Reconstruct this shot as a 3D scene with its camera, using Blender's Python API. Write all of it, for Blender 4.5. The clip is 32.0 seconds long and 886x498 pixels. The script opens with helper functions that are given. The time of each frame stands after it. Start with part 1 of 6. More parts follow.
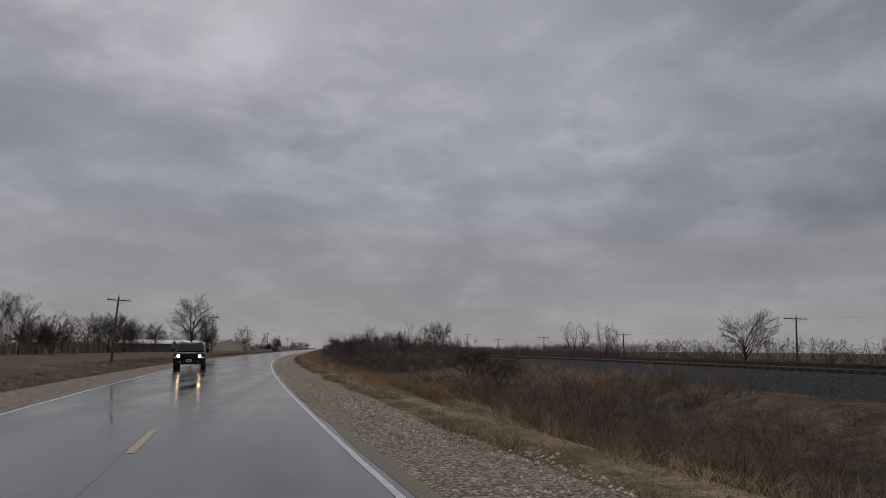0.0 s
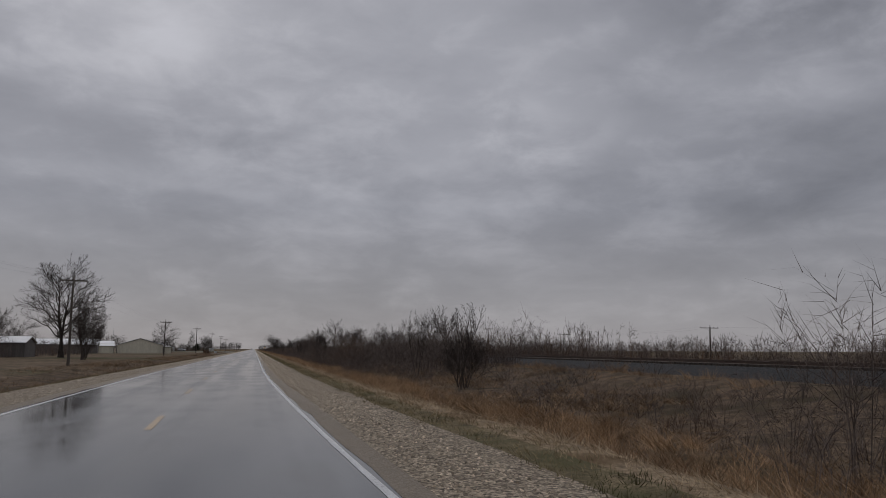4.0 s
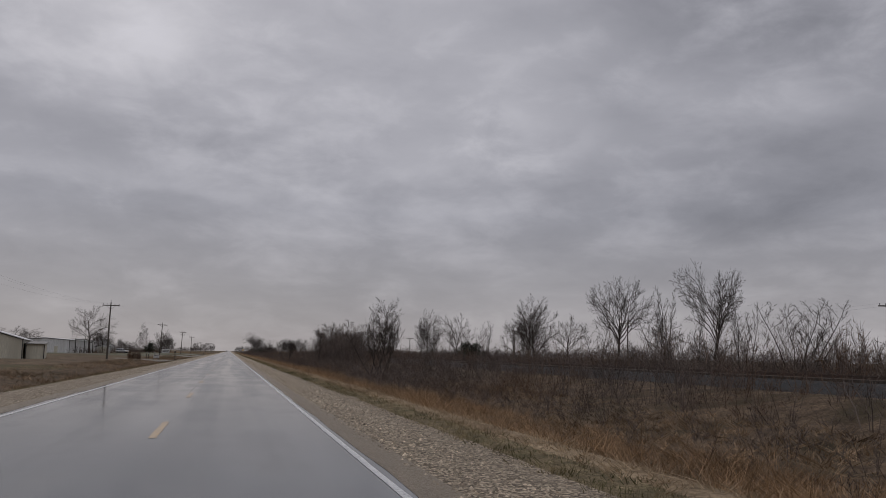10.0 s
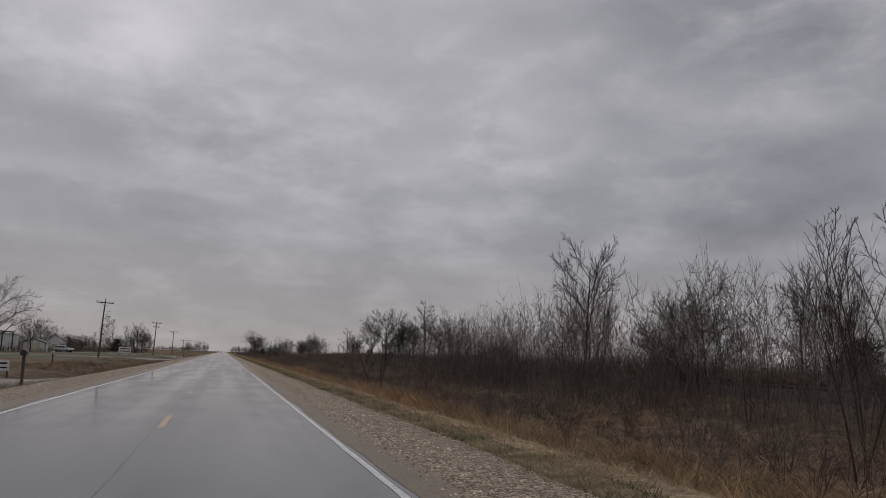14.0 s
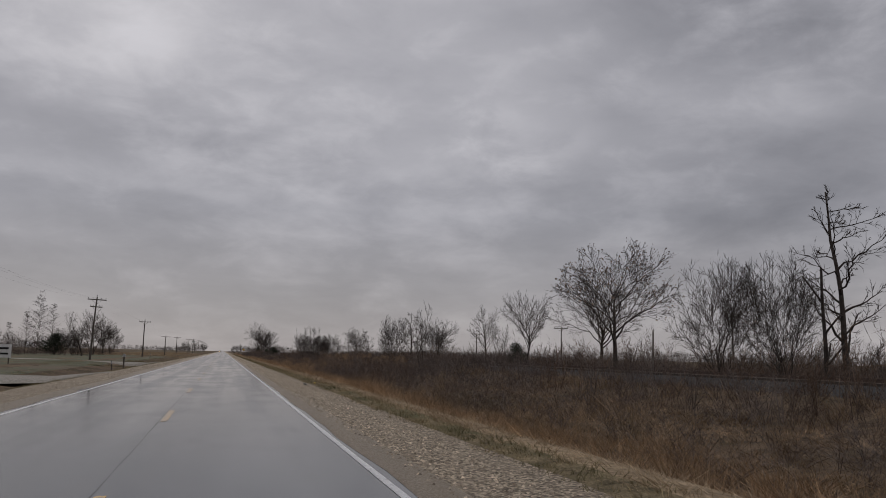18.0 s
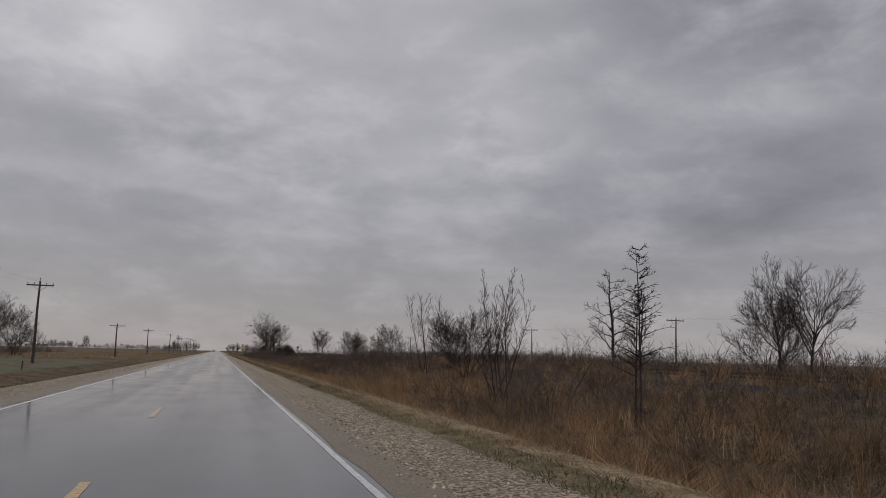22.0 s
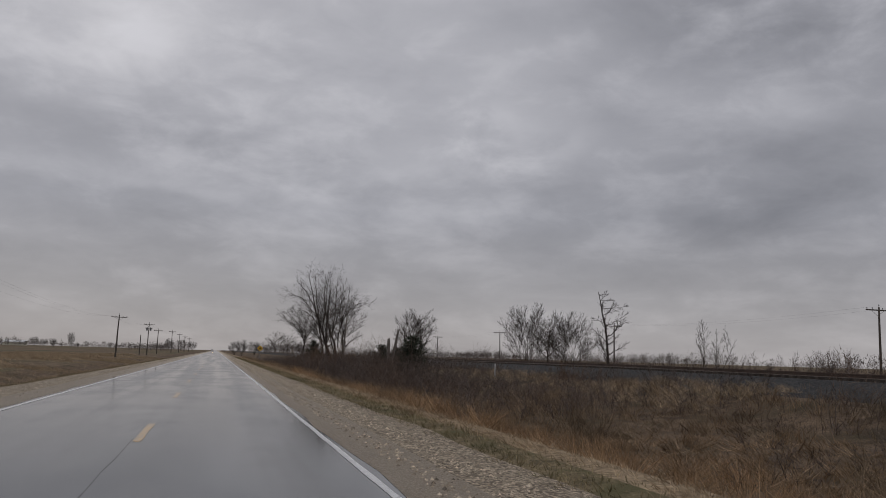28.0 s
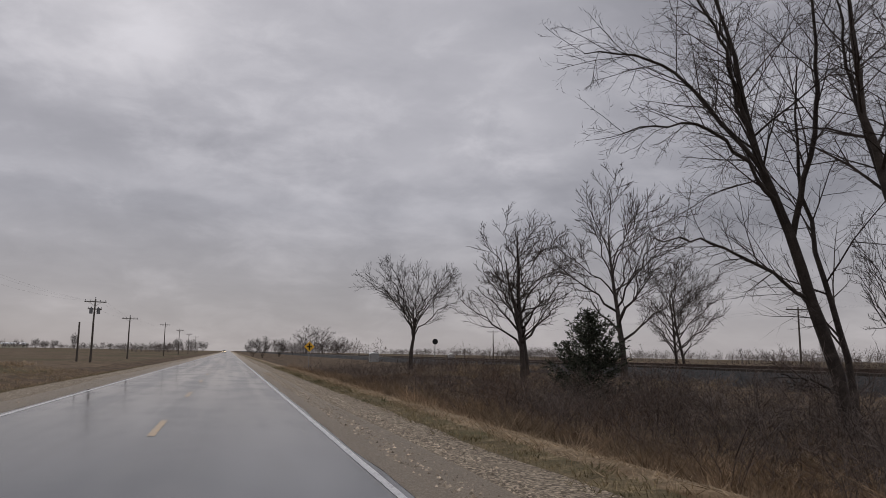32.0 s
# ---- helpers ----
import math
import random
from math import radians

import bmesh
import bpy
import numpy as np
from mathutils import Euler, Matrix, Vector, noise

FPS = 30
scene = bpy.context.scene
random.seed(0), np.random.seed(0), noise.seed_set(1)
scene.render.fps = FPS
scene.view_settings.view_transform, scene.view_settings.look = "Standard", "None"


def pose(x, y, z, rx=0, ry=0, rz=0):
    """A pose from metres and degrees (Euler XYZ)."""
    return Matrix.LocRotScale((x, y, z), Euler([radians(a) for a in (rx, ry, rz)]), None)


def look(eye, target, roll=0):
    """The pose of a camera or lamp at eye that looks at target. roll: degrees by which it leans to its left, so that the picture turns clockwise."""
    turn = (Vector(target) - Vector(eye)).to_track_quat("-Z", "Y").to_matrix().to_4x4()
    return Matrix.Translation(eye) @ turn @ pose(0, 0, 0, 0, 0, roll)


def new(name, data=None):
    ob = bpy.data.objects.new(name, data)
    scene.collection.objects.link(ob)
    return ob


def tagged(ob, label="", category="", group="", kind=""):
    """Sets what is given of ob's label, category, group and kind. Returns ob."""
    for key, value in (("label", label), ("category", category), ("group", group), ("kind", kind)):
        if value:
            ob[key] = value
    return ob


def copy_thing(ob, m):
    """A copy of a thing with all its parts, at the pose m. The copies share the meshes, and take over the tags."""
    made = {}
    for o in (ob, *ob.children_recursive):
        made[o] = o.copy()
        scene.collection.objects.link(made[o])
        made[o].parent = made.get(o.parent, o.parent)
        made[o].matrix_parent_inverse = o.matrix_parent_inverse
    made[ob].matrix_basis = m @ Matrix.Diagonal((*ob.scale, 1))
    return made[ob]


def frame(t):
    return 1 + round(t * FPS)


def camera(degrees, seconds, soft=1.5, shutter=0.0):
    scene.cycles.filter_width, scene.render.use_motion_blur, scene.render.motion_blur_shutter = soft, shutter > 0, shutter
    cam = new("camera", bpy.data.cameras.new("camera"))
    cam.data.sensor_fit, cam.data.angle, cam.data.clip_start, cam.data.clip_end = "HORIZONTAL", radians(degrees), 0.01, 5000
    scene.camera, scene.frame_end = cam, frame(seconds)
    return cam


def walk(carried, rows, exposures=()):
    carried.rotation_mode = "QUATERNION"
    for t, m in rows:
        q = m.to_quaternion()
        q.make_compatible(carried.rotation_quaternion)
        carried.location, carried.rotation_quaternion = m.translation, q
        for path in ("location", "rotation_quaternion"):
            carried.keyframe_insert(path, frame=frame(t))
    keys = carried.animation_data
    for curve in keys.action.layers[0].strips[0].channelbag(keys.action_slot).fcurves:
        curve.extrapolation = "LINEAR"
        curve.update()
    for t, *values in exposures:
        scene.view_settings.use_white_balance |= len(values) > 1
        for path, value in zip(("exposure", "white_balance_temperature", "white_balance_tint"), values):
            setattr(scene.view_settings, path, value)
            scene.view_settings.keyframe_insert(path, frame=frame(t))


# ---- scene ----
import itertools

# The camera looks out of a car: 26 m/s along a two-lane highway that bends and then runs along +y.
EYE = 1.385
cam = camera(56.27, 32.0, soft=0.9)
# seconds, x, y, yaw, pitch, roll
PATH = [
    (0.0, 9.92, 0.24, -7.99, 6.90, -0.59),
    (0.5, 8.66, 13.18, -8.64, 6.90, -0.56),
    (1.0, 7.51, 26.13, -9.23, 6.87, -0.53),
    (1.5, 6.43, 39.09, -9.78, 6.90, -0.49),
    (2.0, 5.47, 52.06, -10.35, 6.91, -0.44),
    (2.5, 4.57, 65.04, -10.94, 6.91, -0.38),
    (3.0, 3.75, 78.02, -11.51, 6.90, -0.33),
    (3.5, 3.03, 91.01, -12.11, 6.90, -0.30),
    (4.0, 2.47, 104.00, -12.70, 6.93, -0.29),
    (4.5, 2.03, 117.00, -13.27, 6.99, -0.32),
    (5.0, 1.71, 130.00, -13.77, 7.10, -0.39),
    (5.5, 1.57, 143.00, -14.09, 7.12, -0.50),
    (6.0, 1.50, 156.00, -14.20, 7.14, -0.60),
    (6.5, 1.46, 169.00, -14.22, 7.15, -0.68),
    (7.0, 1.46, 182.00, -14.27, 7.13, -0.73),
    (7.5, 1.44, 195.00, -14.32, 7.15, -0.76),
    (8.0, 1.42, 208.00, -14.33, 7.15, -0.80),
    (8.5, 1.41, 221.00, -14.34, 7.18, -0.85),
    (9.0, 1.39, 234.00, -14.27, 7.22, -0.91),
    (9.5, 1.33, 247.00, -14.22, 7.24, -1.02),
    (10.0, 1.29, 260.00, -14.24, 7.30, -1.15),
    (10.5, 1.26, 273.00, -14.26, 7.33, -1.30),
    (11.0, 1.24, 286.00, -14.30, 7.35, -1.44),
    (11.5, 1.21, 299.00, -14.34, 7.43, -1.58),
    (12.0, 1.17, 312.00, -14.40, 7.48, -1.70),
    (12.5, 1.16, 325.00, -14.38, 7.49, -1.79),
    (13.0, 1.14, 338.00, -14.41, 7.49, -1.87),
    (13.5, 1.16, 351.00, -14.45, 7.51, -1.94),
    (14.0, 1.19, 364.00, -14.46, 7.56, -2.02),
    (14.5, 1.22, 377.00, -14.48, 7.59, -2.07),
    (15.0, 1.25, 390.00, -14.46, 7.55, -2.07),
    (15.5, 1.27, 403.00, -14.45, 7.57, -1.99),
    (16.0, 1.28, 416.00, -14.47, 7.55, -1.83),
    (16.5, 1.26, 429.00, -14.50, 7.50, -1.65),
    (17.0, 1.25, 442.00, -14.54, 7.45, -1.47),
    (17.5, 1.24, 455.00, -14.57, 7.39, -1.34),
    (18.0, 1.24, 468.00, -14.59, 7.35, -1.30),
    (18.5, 1.20, 481.00, -14.59, 7.33, -1.34),
    (19.0, 1.19, 494.00, -14.58, 7.42, -1.44),
    (19.5, 1.21, 507.00, -14.64, 7.45, -1.52),
    (20.0, 1.22, 520.00, -14.72, 7.40, -1.57),
    (20.5, 1.29, 533.00, -14.81, 7.43, -1.58),
    (21.0, 1.35, 546.00, -14.89, 7.42, -1.54),
    (21.5, 1.40, 559.00, -14.95, 7.38, -1.47),
    (22.0, 1.42, 572.00, -14.96, 7.35, -1.39),
    (22.5, 1.45, 585.00, -14.92, 7.34, -1.33),
    (23.0, 1.46, 598.00, -14.82, 7.40, -1.30),
    (23.5, 1.44, 611.00, -14.81, 7.35, -1.32),
    (24.0, 1.42, 624.00, -14.86, 7.30, -1.37),
    (24.5, 1.42, 637.00, -14.96, 7.42, -1.42),
    (25.0, 1.40, 650.00, -15.02, 7.48, -1.49),
    (25.5, 1.39, 663.00, -15.03, 7.48, -1.56),
    (26.0, 1.36, 676.00, -15.02, 7.49, -1.61),
    (26.5, 1.31, 689.00, -15.01, 7.49, -1.65),
    (27.0, 1.28, 702.00, -15.00, 7.49, -1.66),
    (27.5, 1.25, 715.00, -15.00, 7.45, -1.66),
    (28.0, 1.25, 728.00, -15.00, 7.39, -1.65),
    (28.5, 1.25, 741.00, -15.09, 7.46, -1.61),
    (29.0, 1.26, 754.00, -15.10, 7.46, -1.56),
    (29.5, 1.26, 767.00, -15.02, 7.43, -1.49),
    (30.0, 1.26, 780.00, -14.84, 7.38, -1.40),
    (30.5, 1.26, 793.00, -14.58, 7.24, -1.29),
    (31.0, 1.28, 806.00, -14.52, 7.31, -1.19),
    (31.5, 1.31, 819.00, -14.43, 7.29, -1.10),
    (32.0, 1.35, 832.00, -14.24, 7.25, -1.02),
]
# the picture brightens a little over the first seconds
EXPOSURES = [(0.0, -0.24, 6370, 11), (6.0, -0.2, 6390, 11), (8.0, -0.03, 6430, 12), (14.0, -0.02, 6580, 12.5), (20.0, -0.01, 6590, 11), (30.5, 0.04, 6520, 10.5), (32.0, 0.13, 6560, 12.5)]
walk(cam, [(t, pose(x, y, EYE, 90 + pitch, 0, yaw) @ pose(0, 0, 0, 0, 0, -roll)) for t, x, y, yaw, pitch, roll in PATH], EXPOSURES)

# ---- world, light, exposure ----
world = bpy.data.worlds.new("overcast_sky")
scene.world = world
world.use_nodes = True


def sky_nodes():
    """Overcast cloud deck over a pale Nishita sky; the deck brightens towards the zenith."""
    nt = world.node_tree
    nt.nodes.clear()
    N, L = nt.nodes.new, nt.links.new

    def math_node(op, a, b=None, clamp=False):
        n = N("ShaderNodeMath")
        n.operation, n.use_clamp = op, clamp
        for i, v in enumerate((a, b)):
            if v is None:
                continue
            if isinstance(v, (int, float)):
                n.inputs[i].default_value = v
            else:
                L(v, n.inputs[i])
        return n.outputs[0]

    coord = N("ShaderNodeTexCoord").outputs["Generated"]
    sep = N("ShaderNodeSeparateXYZ")
    L(coord, sep.inputs[0])
    x, y, z = sep.outputs
    up = math_node("MAXIMUM", z, 0.0)
    comb = N("ShaderNodeCombineXYZ")
    L(x, comb.inputs[0])
    L(y, comb.inputs[1])
    L(math_node("MULTIPLY", math_node("POWER", math_node("ADD", up, 0.02), 0.8), 2.1), comb.inputs[2])

    def cloud(scale, detail, rough, distort):
        n = N("ShaderNodeTexNoise")
        n.inputs["Scale"].default_value, n.inputs["Detail"].default_value = scale, detail
        n.inputs["Roughness"].default_value, n.inputs["Distortion"].default_value = rough, distort
        L(comb.outputs[0], n.inputs["Vector"])
        return n.outputs["Fac"]

    broad, fine, puff = cloud(2.2, 3, 0.5, 0.2), cloud(4.6, 6, 0.52, 0.2), cloud(11.0, 6, 0.58, 0.3)
    # azimuth to the right of +y and elevation, in degrees, ruffled by the fine clouds
    az = math_node("MULTIPLY", math_node("ARCTAN2", x, y), 57.3)
    el = math_node("MULTIPLY", math_node("ARCSINE", z), 57.3)
    az = math_node("ADD", az, math_node("MULTIPLY", math_node("SUBTRACT", puff, 0.5), 14.0))
    el = math_node("ADD", el, math_node("MULTIPLY", math_node("SUBTRACT", fine, 0.5), 6.0))
    total = math_node("ADD", math_node("MULTIPLY", math_node("SUBTRACT", broad, 0.5), 0.7),
                      math_node("ADD", math_node("MULTIPLY", math_node("SUBTRACT", fine, 0.5), 0.5),
                                math_node("MULTIPLY", math_node("SUBTRACT", puff, 0.5), 0.42)))
    puffs = math_node("MULTIPLY", math_node("SUBTRACT", math_node("ADD", math_node("MULTIPLY", fine, 0.6), math_node("MULTIPLY", puff, 0.4)), 0.52), 7.0, True)
    total = math_node("ADD", total, math_node("MULTIPLY", puffs, 0.13))
    # thick and thin places of the deck: azimuth, elevation, half widths, gain
    for a0, e0, sa, se, gain in ((-10.5, 23.5, 8, 5, 0.22), (8, 19, 8, 5, 0.08), (32, 22, 13, 4.2, -0.30), (18.2, 16.2, 3.0, 1.3, 0.24),
                                 (23.2, 14.2, 3.6, 1.4, 0.20), (27.8, 18, 3.6, 1.4, 0.12), (35.6, 16.5, 5.5, 2.0, 0.16), (9.2, 13.5, 4.5, 1.4, 0.18),
                                 (-6.2, 11.1, 7, 0.8, 0.15), (-7.1, 13.9, 7, 1.6, -0.16), (30, 9, 11, 1.5, -0.08)):
        q = math_node("ADD", math_node("POWER", math_node("DIVIDE", math_node("SUBTRACT", az, a0), sa), 2.0),
                      math_node("POWER", math_node("DIVIDE", math_node("SUBTRACT", el, e0), se), 2.0))
        total = math_node("ADD", total, math_node("MULTIPLY", math_node("EXPONENT", math_node("MULTIPLY", q, -1.0)), gain))
    base = math_node("ADD", math_node("MULTIPLY", up, 0.35), SKY_LOW)
    # paler towards the horizon, where the deck thins out
    for e0, se, gain in ((0.0, 3.2, 0.24), (11.5, 5.0, -0.08)):
        q = math_node("POWER", math_node("DIVIDE", math_node("SUBTRACT", el, e0), se), 2.0)
        total = math_node("ADD", total, math_node("MULTIPLY", math_node("EXPONENT", math_node("MULTIPLY", q, -1.0)), gain))
    level = math_node("MULTIPLY", base, math_node("ADD", total, 1.0))
    ramp = N("ShaderNodeValToRGB")
    ramp.color_ramp.elements[0].position, ramp.color_ramp.elements[0].color = 0.15, (0.945, 0.965, 1.09, 1)
    ramp.color_ramp.elements[1].position, ramp.color_ramp.elements[1].color = 0.55, (0.99, 0.99, 1.05, 1)
    L(level, ramp.inputs[0])
    warm = N("ShaderNodeMixRGB")
    warm.inputs[1].default_value = (1.03, 0.985, 1.0, 1)
    L(math_node("MULTIPLY", up, 6.0, True), warm.inputs[0])
    L(ramp.outputs[0], warm.inputs[2])
    deck = N("ShaderNodeVectorMath")
    deck.operation = "SCALE"
    L(warm.outputs[0], deck.inputs[0])
    L(level, deck.inputs["Scale"])
    sky = N("ShaderNodeTexSky")
    sky.sky_type, sky.sun_disc = "NISHITA", False
    sky.sun_elevation, sky.sun_rotation = radians(38), radians(-14)
    pale = N("ShaderNodeVectorMath")
    pale.operation = "SCALE"
    pale.inputs["Scale"].default_value = 0.05
    L(sky.outputs[0], pale.inputs[0])
    mix = N("ShaderNodeMixRGB")
    mix.inputs[0].default_value = 0.95
    L(pale.outputs[0], mix.inputs[1])
    L(deck.outputs[0], mix.inputs[2])
    bg = N("ShaderNodeBackground")
    L(mix.outputs[0], bg.inputs["Color"])
    out = N("ShaderNodeOutputWorld")
    L(bg.outputs[0], out.inputs["Surface"])


SKY_LOW = 0.287
sky_nodes()
sun = new("sun", bpy.data.lights.new("sun", "SUN"))
sun.data.energy, sun.data.angle, sun.data.color = 0.3, radians(40), (1.0, 0.97, 0.93)
sun.matrix_world = look((0, 0, 50), (0 + 12, -50, 10))
scene.view_settings.exposure = 0.0


# ---- materials ----
def material(name, a, b, scale=4.0, rough=0.8, bump=0.0, fine=0.0, metal=0.0, spec=0.4, vary=0.0, island=0.0,
             stretch=(1, 1, 1), stain=None, world_space=True, rough2=None, wear=0.0):
    """Two-scale noise between colours a and b, with an optional stain colour, fine grain, bump and per-piece variation."""
    m = bpy.data.materials.new(name)
    m.use_nodes = True
    nt = m.node_tree
    N, L = nt.nodes.new, nt.links.new
    bsdf = nt.nodes["Principled BSDF"]
    if world_space:
        co = N("ShaderNodeNewGeometry").outputs["Position"]
    else:
        co = N("ShaderNodeTexCoord").outputs["Object"]
    mp = N("ShaderNodeMapping")
    mp.inputs["Scale"].default_value = stretch
    L(co, mp.inputs[0])

    def noise_node(s, d, r=0.6):
        n = N("ShaderNodeTexNoise")
        n.inputs["Scale"].default_value, n.inputs["Detail"].default_value, n.inputs["Roughness"].default_value = s, d, r
        L(mp.outputs[0], n.inputs["Vector"])
        return n.outputs["Fac"]

    def spread(v, lo, hi):
        n = N("ShaderNodeMapRange")
        n.inputs["From Min"].default_value, n.inputs["From Max"].default_value = lo, hi
        L(v, n.inputs["Value"])
        return n.outputs[0]

    def mix(f, c1, c2, mode="MIX"):
        n = N("ShaderNodeMixRGB")
        n.blend_type = mode
        for i, v in enumerate((f, c1, c2)):
            if isinstance(v, float):
                n.inputs[i].default_value = v
            elif isinstance(v, tuple):
                n.inputs[i].default_value = (*v, 1)
            else:
                L(v, n.inputs[i])
        return n.outputs[0]

    big = noise_node(scale, 4)
    small = noise_node(scale * 9, 5)
    col = mix(spread(big, 0.32, 0.68), a, b)
    grain = N("ShaderNodeValToRGB")
    g = 0.25 + fine
    grain.color_ramp.elements[0].color, grain.color_ramp.elements[1].color = (1 - g, 1 - g, 1 - g, 1), (1 + g, 1 + g, 1 + g, 1)
    grain.color_ramp.elements[0].position, grain.color_ramp.elements[1].position = 0.3, 0.7
    L(small, grain.inputs[0])
    col = mix(1.0, col, grain.outputs[0], "MULTIPLY")
    if stain:
        col = mix(spread(noise_node(scale * 0.23, 3), 0.5, 0.66), col, stain)
    if wear:
        col = mix(spread(noise_node(scale * 3.1, 6, 0.7), 0.62 - 0.3 * wear, 0.66), col, (0.11, 0.11, 0.115))
    if vary:
        info = N("ShaderNodeObjectInfo").outputs["Random"]
        hsv = N("ShaderNodeHueSaturation")
        L(col, hsv.inputs["Color"])
        L(spread_to(N, L, info, 1 - vary, 1 + vary), hsv.inputs["Value"])
        col = hsv.outputs[0]
    if island:
        isl = N("ShaderNodeNewGeometry").outputs["Random Per Island"]
        hsv = N("ShaderNodeHueSaturation")
        L(col, hsv.inputs["Color"])
        L(spread_to(N, L, isl, 1 - island, 1 + island), hsv.inputs["Value"])
        col = hsv.outputs[0]
    L(col, bsdf.inputs["Base Color"])
    bsdf.inputs["Metallic"].default_value = metal
    bsdf.inputs["Specular IOR Level"].default_value = spec
    if rough2 is None:
        bsdf.inputs["Roughness"].default_value = rough
    else:
        n = N("ShaderNodeMapRange")
        n.inputs["From Min"].default_value, n.inputs["From Max"].default_value = 0.3, 0.7
        n.inputs["To Min"].default_value, n.inputs["To Max"].default_value = rough, rough2
        L(big, n.inputs["Value"])
        L(n.outputs[0], bsdf.inputs["Roughness"])
    if bump:
        bn = N("ShaderNodeBump")
        bn.inputs["Strength"].default_value, bn.inputs["Distance"].default_value = min(bump, 1.0), 0.05
        L(small, bn.inputs["Height"])
        L(bn.outputs[0], bsdf.inputs["Normal"])
    return m


def spread_to(N, L, v, lo, hi):
    n = N("ShaderNodeMapRange")
    n.inputs["To Min"].default_value, n.inputs["To Max"].default_value = lo, hi
    L(v, n.inputs["Value"])
    return n.outputs[0]


def wet_road():
    """Wet worn concrete: a water film that mirrors the sky, broken by wheel tracks and dull patches."""
    m = bpy.data.materials.new("wet_pavement")
    m.use_nodes = True
    nt = m.node_tree
    N, L = nt.nodes.new, nt.links.new
    bsdf = nt.nodes["Principled BSDF"]
    pos = N("ShaderNodeNewGeometry").outputs["Position"]

    def noise_at(stretch, scale, detail):
        mp = N("ShaderNodeMapping")
        mp.inputs["Scale"].default_value = stretch
        L(pos, mp.inputs[0])
        n = N("ShaderNodeTexNoise")
        n.inputs["Scale"].default_value, n.inputs["Detail"].default_value = scale, detail
        L(mp.outputs[0], n.inputs["Vector"])
        return n.outputs["Fac"]

    def remap(v, a, b, c, d):
        n = N("ShaderNodeMapRange")
        for k, val in zip(("From Min", "From Max", "To Min", "To Max"), (a, b, c, d)):
            n.inputs[k].default_value = val
        L(v, n.inputs["Value"])
        return n.outputs[0]

    tracks = noise_at((1.1, 0.02, 1), 1.0, 4)
    patch = noise_at((0.8, 0.28, 1), 1.0, 6)
    grit = noise_at((1, 1, 1), 55.0, 3)
    ramp = N("ShaderNodeValToRGB")
    ramp.color_ramp.elements[0].position, ramp.color_ramp.elements[0].color = 0.30, (0.034, 0.033, 0.031, 1)
    ramp.color_ramp.elements[1].position, ramp.color_ramp.elements[1].color = 0.72, (0.088, 0.085, 0.08, 1)
    L(patch, ramp.inputs[0])
    mul = N("ShaderNodeMixRGB")
    mul.blend_type, mul.inputs[0].default_value = "MULTIPLY", 0.35
    L(ramp.outputs[0], mul.inputs[1])
    L(grit, mul.inputs[2])
    L(mul.outputs[0], bsdf.inputs["Base Color"])
    add = N("ShaderNodeMath")
    add.operation = "ADD"
    L(remap(tracks, 0.35, 0.65, 0.03, 0.15), add.inputs[0])
    L(remap(patch, 0.4, 0.7, 0.0, 0.10), add.inputs[1])
    L(add.outputs[0], bsdf.inputs["Roughness"])
    bsdf.inputs["Specular IOR Level"].default_value = 0.55
    ripple = noise_at((0.8, 1.0, 1), 3.4, 4)
    b1 = N("ShaderNodeBump")
    b1.inputs["Strength"].default_value, b1.inputs["Distance"].default_value = 0.06, 0.02
    L(ripple, b1.inputs["Height"])
    b2 = N("ShaderNodeBump")
    b2.inputs["Strength"].default_value, b2.inputs["Distance"].default_value = 0.05, 0.004
    L(grit, b2.inputs["Height"])
    L(b1.outputs[0], b2.inputs["Normal"])
    L(b2.outputs[0], bsdf.inputs["Normal"])
    return m


